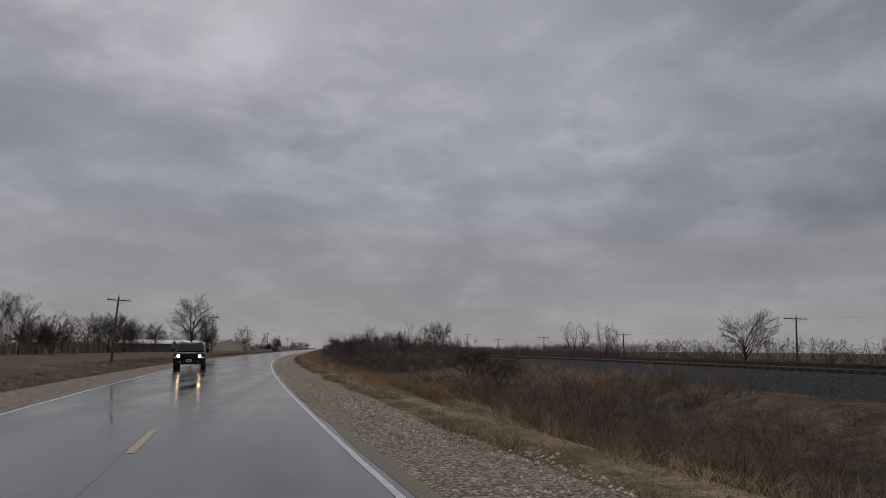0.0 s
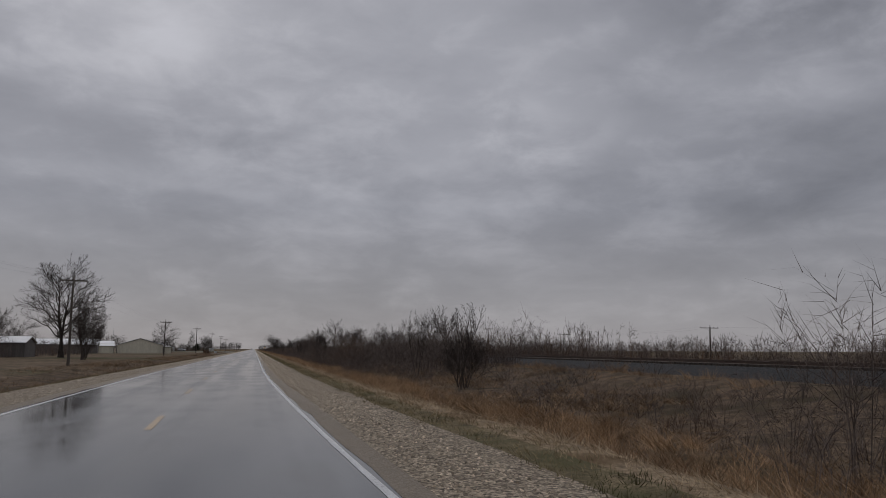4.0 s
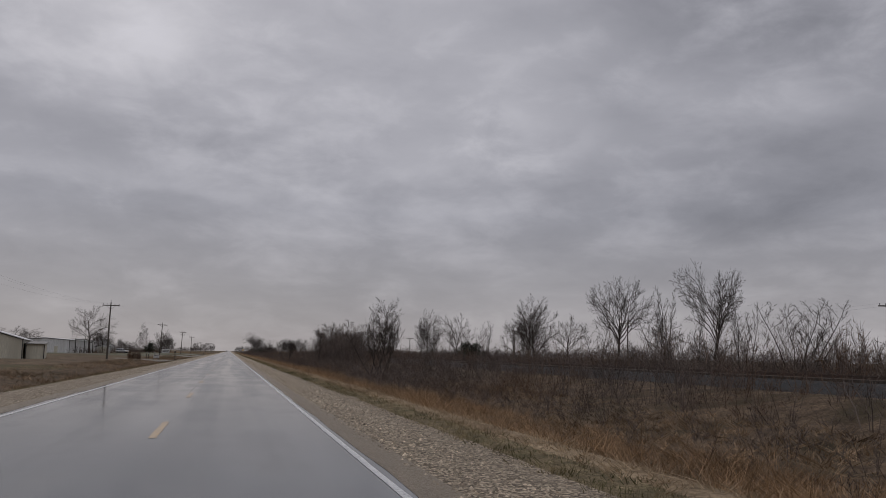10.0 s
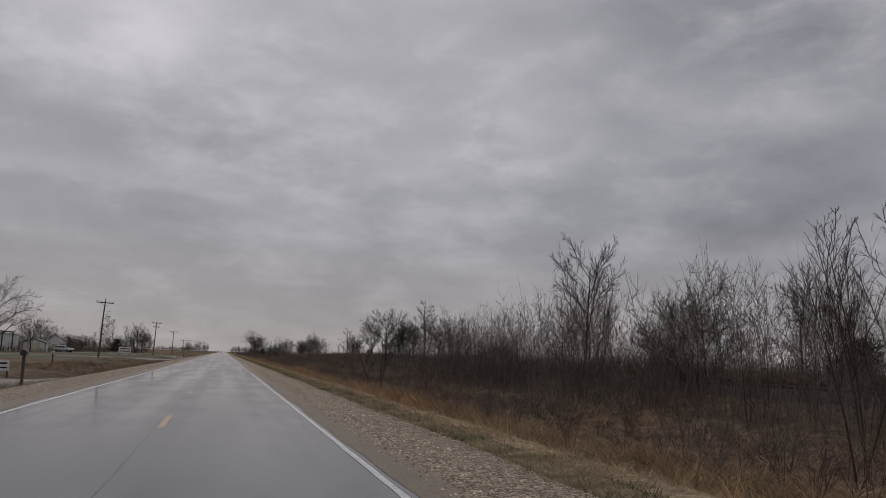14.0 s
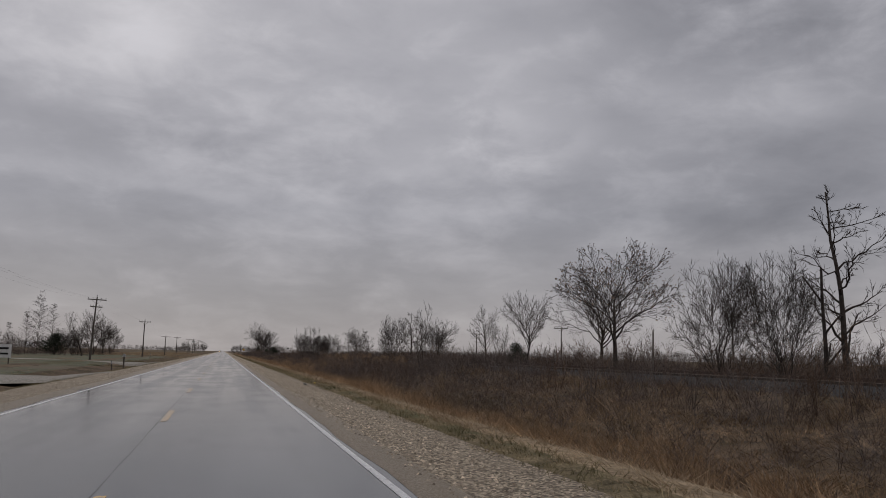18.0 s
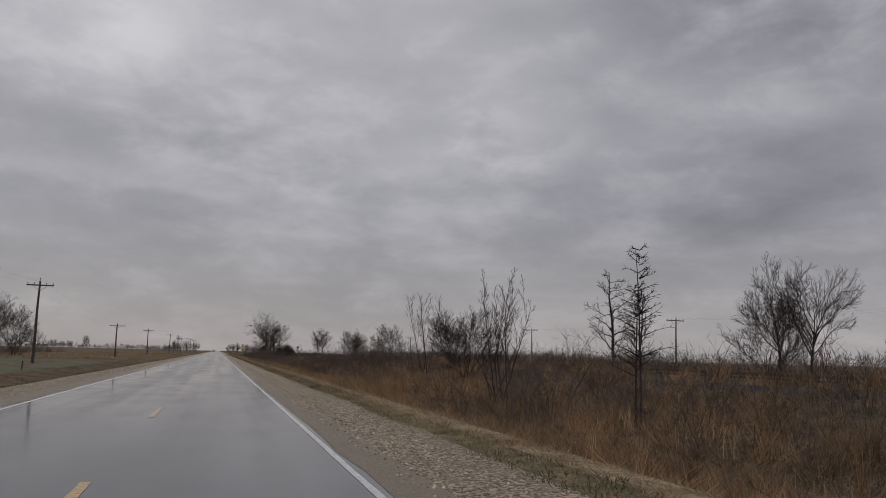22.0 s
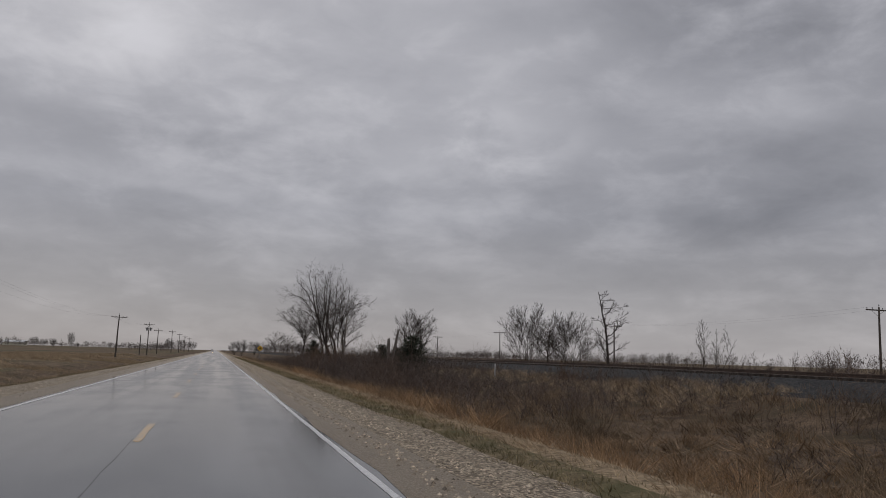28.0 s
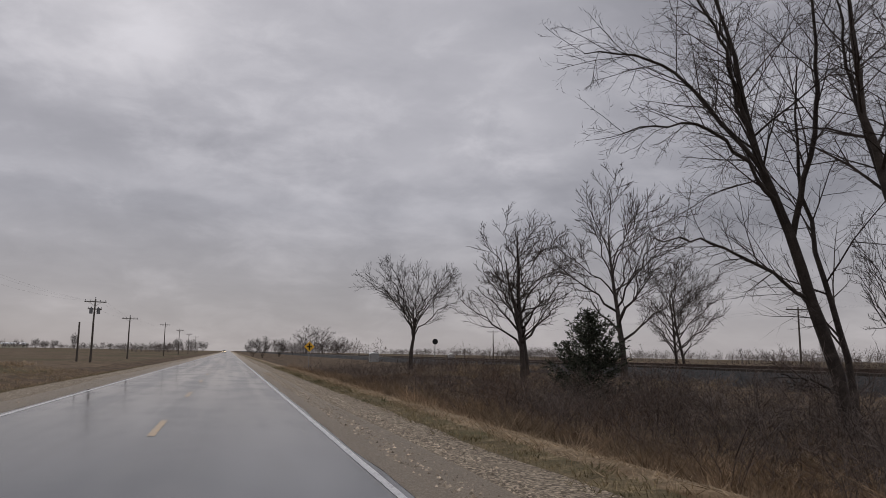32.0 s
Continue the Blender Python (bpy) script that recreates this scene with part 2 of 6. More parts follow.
def gravel_ground(name, dark, light, spec=0.5, rough=0.45, cell=16.0):
    """Wet crushed stone: cells of many tones with bump."""
    m = bpy.data.materials.new(name)
    m.use_nodes = True
    nt = m.node_tree
    N, L = nt.nodes.new, nt.links.new
    bsdf = nt.nodes["Principled BSDF"]
    pos = N("ShaderNodeNewGeometry").outputs["Position"]
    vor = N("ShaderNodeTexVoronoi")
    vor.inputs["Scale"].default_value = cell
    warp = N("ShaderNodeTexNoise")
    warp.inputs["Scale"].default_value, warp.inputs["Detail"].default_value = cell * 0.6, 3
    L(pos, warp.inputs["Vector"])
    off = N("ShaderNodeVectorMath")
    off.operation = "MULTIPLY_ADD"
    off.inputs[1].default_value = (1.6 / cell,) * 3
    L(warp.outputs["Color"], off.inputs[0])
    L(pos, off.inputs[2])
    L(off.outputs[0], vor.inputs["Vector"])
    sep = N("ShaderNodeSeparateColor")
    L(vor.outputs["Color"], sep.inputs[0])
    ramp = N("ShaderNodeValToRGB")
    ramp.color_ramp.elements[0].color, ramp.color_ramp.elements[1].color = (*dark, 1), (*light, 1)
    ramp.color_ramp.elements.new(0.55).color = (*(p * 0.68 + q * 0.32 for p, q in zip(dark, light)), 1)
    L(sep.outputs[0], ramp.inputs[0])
    no = N("ShaderNodeTexNoise")
    no.inputs["Scale"].default_value, no.inputs["Detail"].default_value = 0.9, 5
    L(pos, no.inputs["Vector"])
    rng = N("ShaderNodeMapRange")
    rng.inputs["From Min"].default_value, rng.inputs["From Max"].default_value = 0.52, 0.7
    rng.inputs["To Max"].default_value = 0.45
    L(no.outputs["Fac"], rng.inputs["Value"])
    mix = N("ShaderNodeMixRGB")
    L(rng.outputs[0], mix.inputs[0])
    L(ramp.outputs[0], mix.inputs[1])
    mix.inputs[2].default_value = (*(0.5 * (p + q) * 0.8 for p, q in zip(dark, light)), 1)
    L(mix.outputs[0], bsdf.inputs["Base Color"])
    bsdf.inputs["Roughness"].default_value = rough
    bsdf.inputs["Specular IOR Level"].default_value = spec
    bp = N("ShaderNodeBump")
    bp.inputs["Strength"].default_value, bp.inputs["Distance"].default_value = 1.0, 0.05
    bp.invert = True
    L(vor.outputs["Distance"], bp.inputs["Height"])
    L(bp.outputs[0], bsdf.inputs["Normal"])
    return m


def plain(name, color, rough=0.5, metal=0.0, emit=0.0, spec=0.5):
    m = bpy.data.materials.new(name)
    m.use_nodes = True
    b = m.node_tree.nodes["Principled BSDF"]
    b.inputs["Base Color"].default_value, b.inputs["Roughness"].default_value = (*color, 1), rough
    b.inputs["Metallic"].default_value, b.inputs["Specular IOR Level"].default_value = metal, spec
    if emit:
        b.inputs["Emission Color"].default_value, b.inputs["Emission Strength"].default_value = (*color, 1), emit
    return m


M_ROAD = wet_road()
M_WHITE = material("white_line_paint", (0.68, 0.68, 0.67), (0.52, 0.52, 0.51), 5.0, rough=0.3, wear=0.3)
M_YELLOW = material("yellow_line_paint", (0.66, 0.37, 0.05), (0.52, 0.30, 0.055), 5.0, rough=0.14, wear=0.42)
M_TAR = material("joint_seal", (0.035, 0.035, 0.035), (0.06, 0.058, 0.056), 0.9, rough=0.14)
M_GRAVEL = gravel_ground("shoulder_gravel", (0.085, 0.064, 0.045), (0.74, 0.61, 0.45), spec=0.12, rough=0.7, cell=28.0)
M_SAND = gravel_ground("packed_shoulder_sand", (0.34, 0.275, 0.205), (0.56, 0.465, 0.355), spec=0.12, rough=0.5, cell=60.0)
M_BALLAST = gravel_ground("rail_ballast", (0.022, 0.022, 0.023), (0.068, 0.066, 0.065), spec=0.12, rough=0.8, cell=11.0)
M_STONE = material("gravel_stone", (0.24, 0.185, 0.13), (0.68, 0.58, 0.45), 6.0, rough=0.6, spec=0.15, bump=0.2, island=0.6)
M_VERGE = material("verge_turf", (0.11, 0.09, 0.055), (0.28, 0.22, 0.135), 2.4, rough=0.9, spec=0.06, bump=1.0, fine=0.4, stain=(0.125, 0.112, 0.06))
M_THATCH = material("brown_thatch", (0.072, 0.052, 0.037), (0.185, 0.132, 0.088), 1.3, rough=0.9, spec=0.06, bump=1.0, fine=0.35, stain=(0.07, 0.055, 0.035))
M_PALE = material("pale_dry_grass_ground", (0.20, 0.15, 0.098), (0.38, 0.29, 0.19), 1.2, rough=0.9, spec=0.06, bump=1.0, fine=0.3, stain=(0.14, 0.09, 0.05))
M_FIELD = material("field_stubble", (0.105, 0.076, 0.05), (0.17, 0.125, 0.082), 0.12, rough=0.9, spec=0.06, bump=0.6, fine=0.3, stain=(0.085, 0.08, 0.04))
M_BARK = material("wet_bark", (0.04, 0.033, 0.029), (0.075, 0.062, 0.054), 3.0, rough=0.8, spec=0.1, bump=0.6, vary=0.25, world_space=False)
M_TWIG = material("twig_bark", (0.042, 0.034, 0.03), (0.066, 0.052, 0.046), 2.0, rough=0.8, spec=0.08, vary=0.25, island=0.25, world_space=False)
M_BRUSH = material("brush_bark", (0.072, 0.06, 0.055), (0.185, 0.148, 0.128), 0.4, rough=0.85, spec=0.08, island=0.4, stain=(0.135, 0.085, 0.055))
# far woods: paler and greyer than near bark, distance haze put into the colour
M_HAZY_WOODS = material("hazy_woods_bark", (0.10, 0.086, 0.08), (0.17, 0.145, 0.135), 0.1, rough=0.85, spec=0.06, island=0.35)
M_SNAG = material("weathered_dead_wood", (0.10, 0.085, 0.075), (0.19, 0.165, 0.145), 3.0, rough=0.85, bump=0.6, world_space=False)
M_LEAF = material("dry_leaf", (0.11, 0.075, 0.055), (0.18, 0.12, 0.08), 2.0, rough=0.8, spec=0.06, island=0.3, world_space=False)
M_CEDAR = material("cedar_needles", (0.030, 0.036, 0.026), (0.072, 0.078, 0.056), 2.0, rough=0.8, spec=0.06, island=0.4, world_space=False)
M_STRAW = material("tan_grass", (0.25, 0.185, 0.12), (0.52, 0.40, 0.265), 1.1, rough=0.85, spec=0.06, island=0.35)
M_RUSSET = material("russet_grass", (0.13, 0.078, 0.046), (0.56, 0.37, 0.21), 0.55, rough=0.85, spec=0.06, island=0.45, stain=(0.20, 0.145, 0.095))
M_UMBER = material("umber_grass", (0.095, 0.065, 0.043), (0.44, 0.31, 0.195), 0.5, rough=0.85, spec=0.06, island=0.45, stain=(0.12, 0.098, 0.07))
M_GREENISH = material("short_verge_grass", (0.13, 0.115, 0.06), (0.38, 0.30, 0.18), 1.3, rough=0.85, spec=0.06, island=0.35, stain=(0.075, 0.075, 0.036))
M_POLE = material("creosote_pole", (0.055, 0.045, 0.038), (0.10, 0.085, 0.07), 2.0, rough=0.8, bump=0.3, stretch=(3, 3, 0.3), world_space=False)
M_GLASSY = plain("insulator_glaze", (0.10, 0.10, 0.11), 0.2)
M_WIRE = plain("wire", (0.03, 0.03, 0.03), 0.5)
M_RAIL = material("rusty_rail", (0.055, 0.036, 0.028), (0.09, 0.06, 0.045), 3.0, rough=0.6, metal=0.3)
M_TIE = material("rail_tie", (0.05, 0.04, 0.035), (0.09, 0.075, 0.06), 3.0, rough=0.85, world_space=False, vary=0.3)


# ---- mesh helpers ----
def mesh_ob(name, verts, faces, mats, parent=None, label="", smooth=False):
    me = bpy.data.meshes.new(name)
    me.from_pydata(verts, [], faces)
    for mt in (mats if isinstance(mats, (list, tuple)) else [mats]):
        me.materials.append(mt)
    if smooth:
        me.polygons.foreach_set("use_smooth", [True] * len(me.polygons))
    ob = new(name, me)
    ob.parent = parent
    if label:
        tagged(ob, label)
    return ob


def part(name, bm, mat, parent, label="", smooth=False):
    me = bpy.data.meshes.new(name)
    bm.to_mesh(me)
    bm.free()
    me.materials.append(mat)
    if smooth:
        me.polygons.foreach_set("use_smooth", [True] * len(me.polygons))
    ob = new(name, me)
    ob.parent = parent
    if label:
        tagged(ob, label)
    return ob


def thing(name, m, label, category, group="", kind=""):
    ob = new(name)
    ob.matrix_basis = m
    return tagged(ob, label, category, group, kind)


def box(bm, x0, x1, y0, y1, z0, z1, bevel=0.0):
    r = bmesh.ops.create_cube(bm, size=1.0)
    bmesh.ops.transform(bm, verts=r["verts"], matrix=Matrix.Translation(((x0 + x1) / 2, (y0 + y1) / 2, (z0 + z1) / 2))
                        @ Matrix.Diagonal((x1 - x0, y1 - y0, z1 - z0, 1)))
    if bevel:
        es = {e for v in r["verts"] for e in v.link_edges}
        bmesh.ops.bevel(bm, geom=list(es), offset=bevel, segments=2, affect="EDGES", clamp_overlap=True)
    return bm


def rod(bm, p, q, r0, r1=None, n=8):
    p, q = Vector(p), Vector(q)
    d = q - p
    r = bmesh.ops.create_cone(bm, cap_ends=True, segments=n, radius1=r0, radius2=r0 if r1 is None else r1, depth=d.length)
    bmesh.ops.transform(bm, verts=r["verts"], matrix=Matrix.Translation((p + q) / 2) @ d.to_track_quat("Z", "Y").to_matrix().to_4x4())
    return bm


def prism(bm, pts, axis, a, b):
    """Extrudes a closed outline: axis 'x' takes (y, z) pairs, axis 'y' takes (x, z) pairs."""
    rows = []
    for w in (a, b):
        rows.append([bm.verts.new((w, p, q) if axis == "x" else (p, w, q)) for p, q in pts])
    n = len(pts)
    bm.faces.new(rows[0])
    bm.faces.new(rows[1][::-1])
    for i in range(n):
        bm.faces.new((rows[0][i], rows[1][i], rows[1][(i + 1) % n], rows[0][(i + 1) % n]))
    bmesh.ops.recalc_face_normals(bm, faces=bm.faces[:])
    return bm


def tubes(lines, sides, verts, faces):
    """Adds tapered tubes along polylines (points, radii) to the lists."""
    ring = [(math.cos(2 * math.pi * k / sides), math.sin(2 * math.pi * k / sides)) for k in range(sides)]
    for pts, rad in lines:
        d = (pts[-1] - pts[0])
        d = d / (np.linalg.norm(d) + 1e-9)
        u = np.cross(d, (0.0, 0.0, 1.0) if abs(d[2]) < 0.8 else (1.0, 0.0, 0.0))
        u /= np.linalg.norm(u)
        w = np.cross(d, u)
        b = len(verts)
        n = len(pts)
        for i in range(n):
            if i == n - 1 and rad[i] < 0.004:
                verts.append(tuple(pts[i]))
            else:
                for c, s in ring:
                    verts.append(tuple(pts[i] + rad[i] * (c * u + s * w)))
        for i in range(n - 1):
            o = b + i * sides
            if i == n - 2 and rad[-1] < 0.004:
                for k in range(sides):
                    faces.append((o + k, o + (k + 1) % sides, o + sides))
            else:
                for k in range(sides):
                    faces.append((o + k, o + (k + 1) % sides, o + sides + (k + 1) % sides, o + sides + k))


# ---- plan: road, ground profile ----
def centre_x(y):
    """The road's centreline: a long right-hand bend that straightens at y = 165."""
    return 8.5 * max(0.0, 1 - y / 165.0) ** 2.15


def follow(d):
    """How far the ground at the offset d follows the road's bend."""
    if d > 0:  # the railway on the right runs straight
        return 1.0 if d < 9 else max(0.0, 1 - (d - 9) / 15.0)
    return 1.0 if d > -15 else max(0.0, 1 + (d + 15) / 30.0)


PROFILE = [(-4500, 0.0), (-600, -0.15), (-110, -0.2), (-38, -0.2), (-16, -0.25), (-12, -0.45), (-9.4, -0.75), (-7.6, -0.65), (-6.5, -0.26),
           (-5.8, -0.1), (-4.9, -0.12), (-2.6, -0.3), (2.6, -0.3), (4.7, -0.13), (5.25, -0.09), (5.7, -0.09), (5.8, -0.07), (6.1, -0.06), (6.55, -0.05), (6.95, -0.11), (7.35, -0.34), (8.2, -0.75),
           (9.4, -0.95), (13, -1.0), (16.5, -0.85), (19.5, -0.45), (22, 0.05), (24, 0.15), (26.2, 0.6), (30.4, 0.6), (33, -0.3), (38, -0.55), (50, -0.6),
           (72, -0.4), (126, -0.25), (600, -0.1), (4500, 0.0)]


def rail_rise(y):
    return float(np.interp(y, [0, 60, 95, 130, 520, 700, 780, 850, 950], [0.12, 0.12, 0.0, 0.0, -0.07, 0.1, 0.3, 0.2, 0.1]))


def ground_z(d, y=0.0):
    for (a, za), (b, zb) in zip(PROFILE, PROFILE[1:]):
        if d <= b:
            z = za + (zb - za) * (d - a) / (b - a)
            break
    else:
        z = 0.0
    if 24 < d < 33:
        z += rail_rise(y) * min(1, (d - 24) / 2.2, (33 - d) / 2.6)
    if 10 < d < 23:
        z += 0.13 * noise.noise((d * 0.42, y * 0.33, 8.6)) * min(1.0, (d - 10) / 2, (23 - d) / 2)
    if abs(d) > 8 and not 23 < d < 33:
        z += 0.16 * noise.noise((d * 0.11, y * 0.09, 3.1)) * min(1.0, (abs(d) - 8) / 4)
    return z


STATIONS = [-400, -120, -60] + [y for y in range(-40, 130, 2)] + [y for y in range(132, 960, 4)] + [980, 1020, 1100, 1250, 1500, 2000, 3000, 4500]


def sheet(name, ds, zs, stations, mats, pick=None, ragged=None):
    verts, faces, idx = [], [], []
    for y in stations:
        for i, d in enumerate(ds):
            dd = d + (ragged(i, y) if ragged else 0.0)
            z = zs[i] if zs else ground_z(d, y)
            verts.append((centre_x(y) * follow(d) + dd, y, z))
    n = len(ds)
    for r in range(len(stations) - 1):
        for i in range(n - 1):
            faces.append((r * n + i, r * n + i + 1, (r + 1) * n + i + 1, (r + 1) * n + i))
            idx.append(pick(ds[i], ds[i + 1]) if pick else 0)
    ob = mesh_ob(name, verts, faces, mats)
    ob.data.polygons.foreach_set("material_index", idx)
    return ob


def ground_pick(a, b):
    m = (a + b) / 2
    if m < -12:
        return 3
    if -7 < m < 6.1:
        return 0
    if 6.0 < m < 6.95:
        return 2
    if 24 < m < 33:
        return 4
    if 40 < m < 68:
        return 2
    if m >= 68:
        return 3
    return 1


GROUND_D = sorted({d for d, _ in PROFILE} | {-30, -25, -20, -14, -10.6, 8.6, 11, 12, 14, 15, 15.8, 17.5, 18.5, 20.5, 21.2, 23, 28.3, 31.6, 36, 40, 47, 54, 64, 68, 95, 250})
ground = sheet("ground", GROUND_D, None, STATIONS, [M_VERGE, M_THATCH, M_PALE, M_FIELD, M_BALLAST], ground_pick)
tagged(ground, "brown wet winter grassland with ditches and rail bank", "ground", kind="structure")

# the carriageway: a slab with skirts
road = sheet("road", [-3.35, -3.3, -1.6, 0, 1.6, 3.3, 3.35], [-0.3, 0, 0.0, 0.0, 0.0, 0, -0.3], STATIONS, [M_ROAD])
tagged(road, "wet grey two-lane highway pavement mirroring the sky", "road", kind="structure")


def strip(name, d0, d1, y0, y1, step, z, mat, parent, jitter=0.0, label="", seed=0):
    n = max(1, int(round((y1 - y0) / step)))
    verts, faces = [], []
    for i in range(n + 1):
        y = y0 + (y1 - y0) * i / n
        for k, d in enumerate((d0, d1)):
            j = jitter * noise.noise((y * 0.7 + seed * 31, k * 7.7, seed)) + jitter * 0.7 * noise.noise((y * 3.1, k * 3.3, seed + 5))
            verts.append((centre_x(y) + d + j, y, z))
    for i in range(n):
        faces.append((2 * i, 2 * i + 1, 2 * i + 3, 2 * i + 2))
    return mesh_ob(name, verts, faces, mat, parent, label)


strip("edge_line", 3.0, 3.09, -40, 960, 0.5, 0.004, M_WHITE, road, 0.009, "worn white edge line", 1)
strip("edge_line", -3.1, -3.0, -40, 960, 0.5, 0.004, M_WHITE, road, 0.012, "worn white edge line", 2)
strip("edge_line", 2.97, 3.13, 960, 2500, 50, 0.004, M_WHITE, road)
strip("edge_line", -3.13, -2.97, 960, 2500, 50, 0.004, M_WHITE, road)
y = -40
while y < 955:
    n = random.uniform(5, 26)
    strip("joint_seal", 0.099, 0.106, y, min(y + n, 960), 1.0, 0.004, M_TAR, road, 0.02, "thin dark centre joint", 3)
    y += n + random.uniform(4, 30)
# yellow dashes, spaced between known dashes
DASHES = [11.7]
for y1, n in ((166.9, 13), (190.8, 2), (250.5, 5), (297.5, 4), (320.9, 2), (403.3, 7), (508.6, 9), (554.8, 4), (613.7, 5), (659.6, 4), (741.3, 7), (764.9, 2), (811.2, 4)):
    y0 = DASHES[-1]
    DASHES += [y0 + (y1 - y0) * (k + 1) / n for k in range(n)]
DASHES = [-0.1, -11.9] + DASHES + [811.2 + 11.7 * k for k in range(1, 26)]
for k, y in enumerate(DASHES):
    strip("lane_dash", 0.13, 0.25, y, y + 3.1, 0.4, 0.004, M_YELLOW, road, 0.015, "", k)
for k in range(9):
    y = -6 + 14.4 * k + random.uniform(-6, 6)
    a, b = random.choice(((-3.2, -0.4), (-2.9, -1.6), (-2.2, -1.1), (0.4, 1.6), (-3.0, -2.0), (1.2, 2.8)))
    verts = [(centre_x(y) + a, y - 0.012, 0.003), (centre_x(y) + b, y - 0.012 + 0.02, 0.003), (centre_x(y) + b, y + 0.016 + 0.02, 0.003), (centre_x(y) + a, y + 0.012, 0.003)]
    mesh_ob("cross_joint", verts, [(0, 1, 2, 3)], M_TAR, road)

# gravel shoulders with ragged edges
FINE = [-60] + [y * 1.0 for y in range(-40, 960, 2)] + [1000, 1100, 1400, 2000, 3000]


def rag(side):
    def f(i, y):
        if i == 0:
            return side * (0.12 * noise.noise((y * 0.35, side * 4.0, 0)) + 0.07 * noise.noise((y * 1.3, side * 9.0, 2)))
        if i == 1:
            return side * (float(np.interp(y, [0, 70, 140, 540, 820], [-0.46, -0.40, -0.16, -0.05, 0.38])) + 0.2 * noise.noise((y * 0.06, side * 3.0, 5)) + 0.14 * noise.noise((y * 0.5, side * 5.0, 3)))
        if i == 4:
            return side * 0.22 * noise.noise((y * 0.21, side * 2.0, 7))
        return 0.0
    return f


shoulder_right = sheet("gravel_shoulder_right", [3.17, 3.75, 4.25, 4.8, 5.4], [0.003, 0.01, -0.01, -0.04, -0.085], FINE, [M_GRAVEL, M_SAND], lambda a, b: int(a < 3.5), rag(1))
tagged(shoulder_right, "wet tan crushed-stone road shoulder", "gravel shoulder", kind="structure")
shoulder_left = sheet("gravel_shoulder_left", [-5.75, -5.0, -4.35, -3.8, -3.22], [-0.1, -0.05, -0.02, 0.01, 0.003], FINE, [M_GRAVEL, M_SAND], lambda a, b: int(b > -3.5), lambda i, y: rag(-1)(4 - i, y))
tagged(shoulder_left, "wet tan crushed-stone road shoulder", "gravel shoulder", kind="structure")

# ---- utility poles and wires ----
def utility_pole(kind):
    """A wooden pole with its base at the origin; the arms lie along x."""
    base = thing("utility_pole", Matrix(), "weathered brown wooden utility pole with crossarm", "utility pole")
    h = 8.65 if kind != "rail" else 8.3
    verts, faces = [], []
    zs = np.linspace(-0.4, h, 9)
    tubes([(np.array([(0.02 * math.sin(z * 0.8), 0.015 * math.cos(z * 0.6), z) for z in zs]), [0.15 - 0.0075 * z for z in zs])], 10, verts, faces)
    faces.append(tuple(range(len(verts) - 10, len(verts))))
    mesh_ob("pole", verts, faces, M_POLE, base, smooth=True)
    arms = {"single": [(h - 0.45, 1.25)], "double": [(h - 0.35, 1.25), (h - 1.35, 0.8)], "rail": [(h - 0.3, 1.5)]}[kind]
    for z, half in arms:
        bm = bmesh.new()
        box(bm, -half, half, 0.13, 0.25, z - 0.065, z + 0.065, 0.012)
        arm = part("crossarm", bm, M_POLE, base)
        for x in (-half * 0.92, -half * 0.45, half * 0.45, half * 0.92):
            bm = bmesh.new()
            rod(bm, (x, 0.19, z + 0.06), (x, 0.19, z + 0.16), 0.015, n=6)
            rod(bm, (x, 0.19, z + 0.14), (x, 0.19, z + 0.27), 0.055, 0.035, n=8)
            part("insulator", bm, M_GLASSY, arm)
        for s in (-1, 1):
            bm = bmesh.new()
            rod(bm, (s * half * 0.55, 0.17, z - 0.05), (0, 0.16, z - 0.62), 0.016, n=6)
            part("brace", bm, M_POLE, base)
    bm = bmesh.new()
    rod(bm, (0, 0, h), (0, 0, h + 0.18), 0.02, n=6)
    rod(bm, (0, 0, h + 0.15), (0, 0, h + 0.30), 0.06, 0.04, n=8)
    part("top_insulator", bm, M_GLASSY, base)
    return base


M_CAN = plain("transformer_grey", (0.16, 0.165, 0.17), 0.45)


def transformer(pole, z):
    for s in (-1, 1):
        bm = bmesh.new()
        rod(bm, (s * 0.42, 0.28, z - 0.45), (s * 0.42, 0.28, z + 0.35), 0.2, n=12)
        rod(bm, (s * 0.42, 0.28, z + 0.35), (s * 0.42, 0.28, z + 0.52), 0.04, n=6)
        part("transformer", bm, M_CAN, pole, "grey transformer can")


POLE_SCALE = {660.0: 0.92, 720.6: 0.66, 795.2: 0.75, 93.8: 0.82, 299.0: 0.9, 873.6: 0.8, 939.9: 0.88, 981.0: 0.82}
ROADSIDE = [(-12.7, 93.8, 3.5, "single"), (-14.9, 190.0, 0.5, "single"), (-17.2, 299.0, 1.0, "single"), (-16.7, 396.1, 0.4, "single"), (-16.8, 497.1, 2.2, "single"), (-16.4, 591.1, 2.4, "double"), (-15.7, 660.0, 0.6, "single"), (-15.0, 720.6, 0.2, "single"), (-15.7, 795.2, -0.4, "single"), (-14.6, 873.6, 1.5, "single"), (-14.8, 939.9, 1.0, "double"), (-15.2, 981.0, 0.6, "single"), (-15.4, 1064.0, 0.0, "single"), (-15.4, 1129.0, 0.5, "single"), (-15.4, 1199.0, 0.0, "single"), (-15.4, 1274.0, 0.0, "single")]
made = {}
tops = []
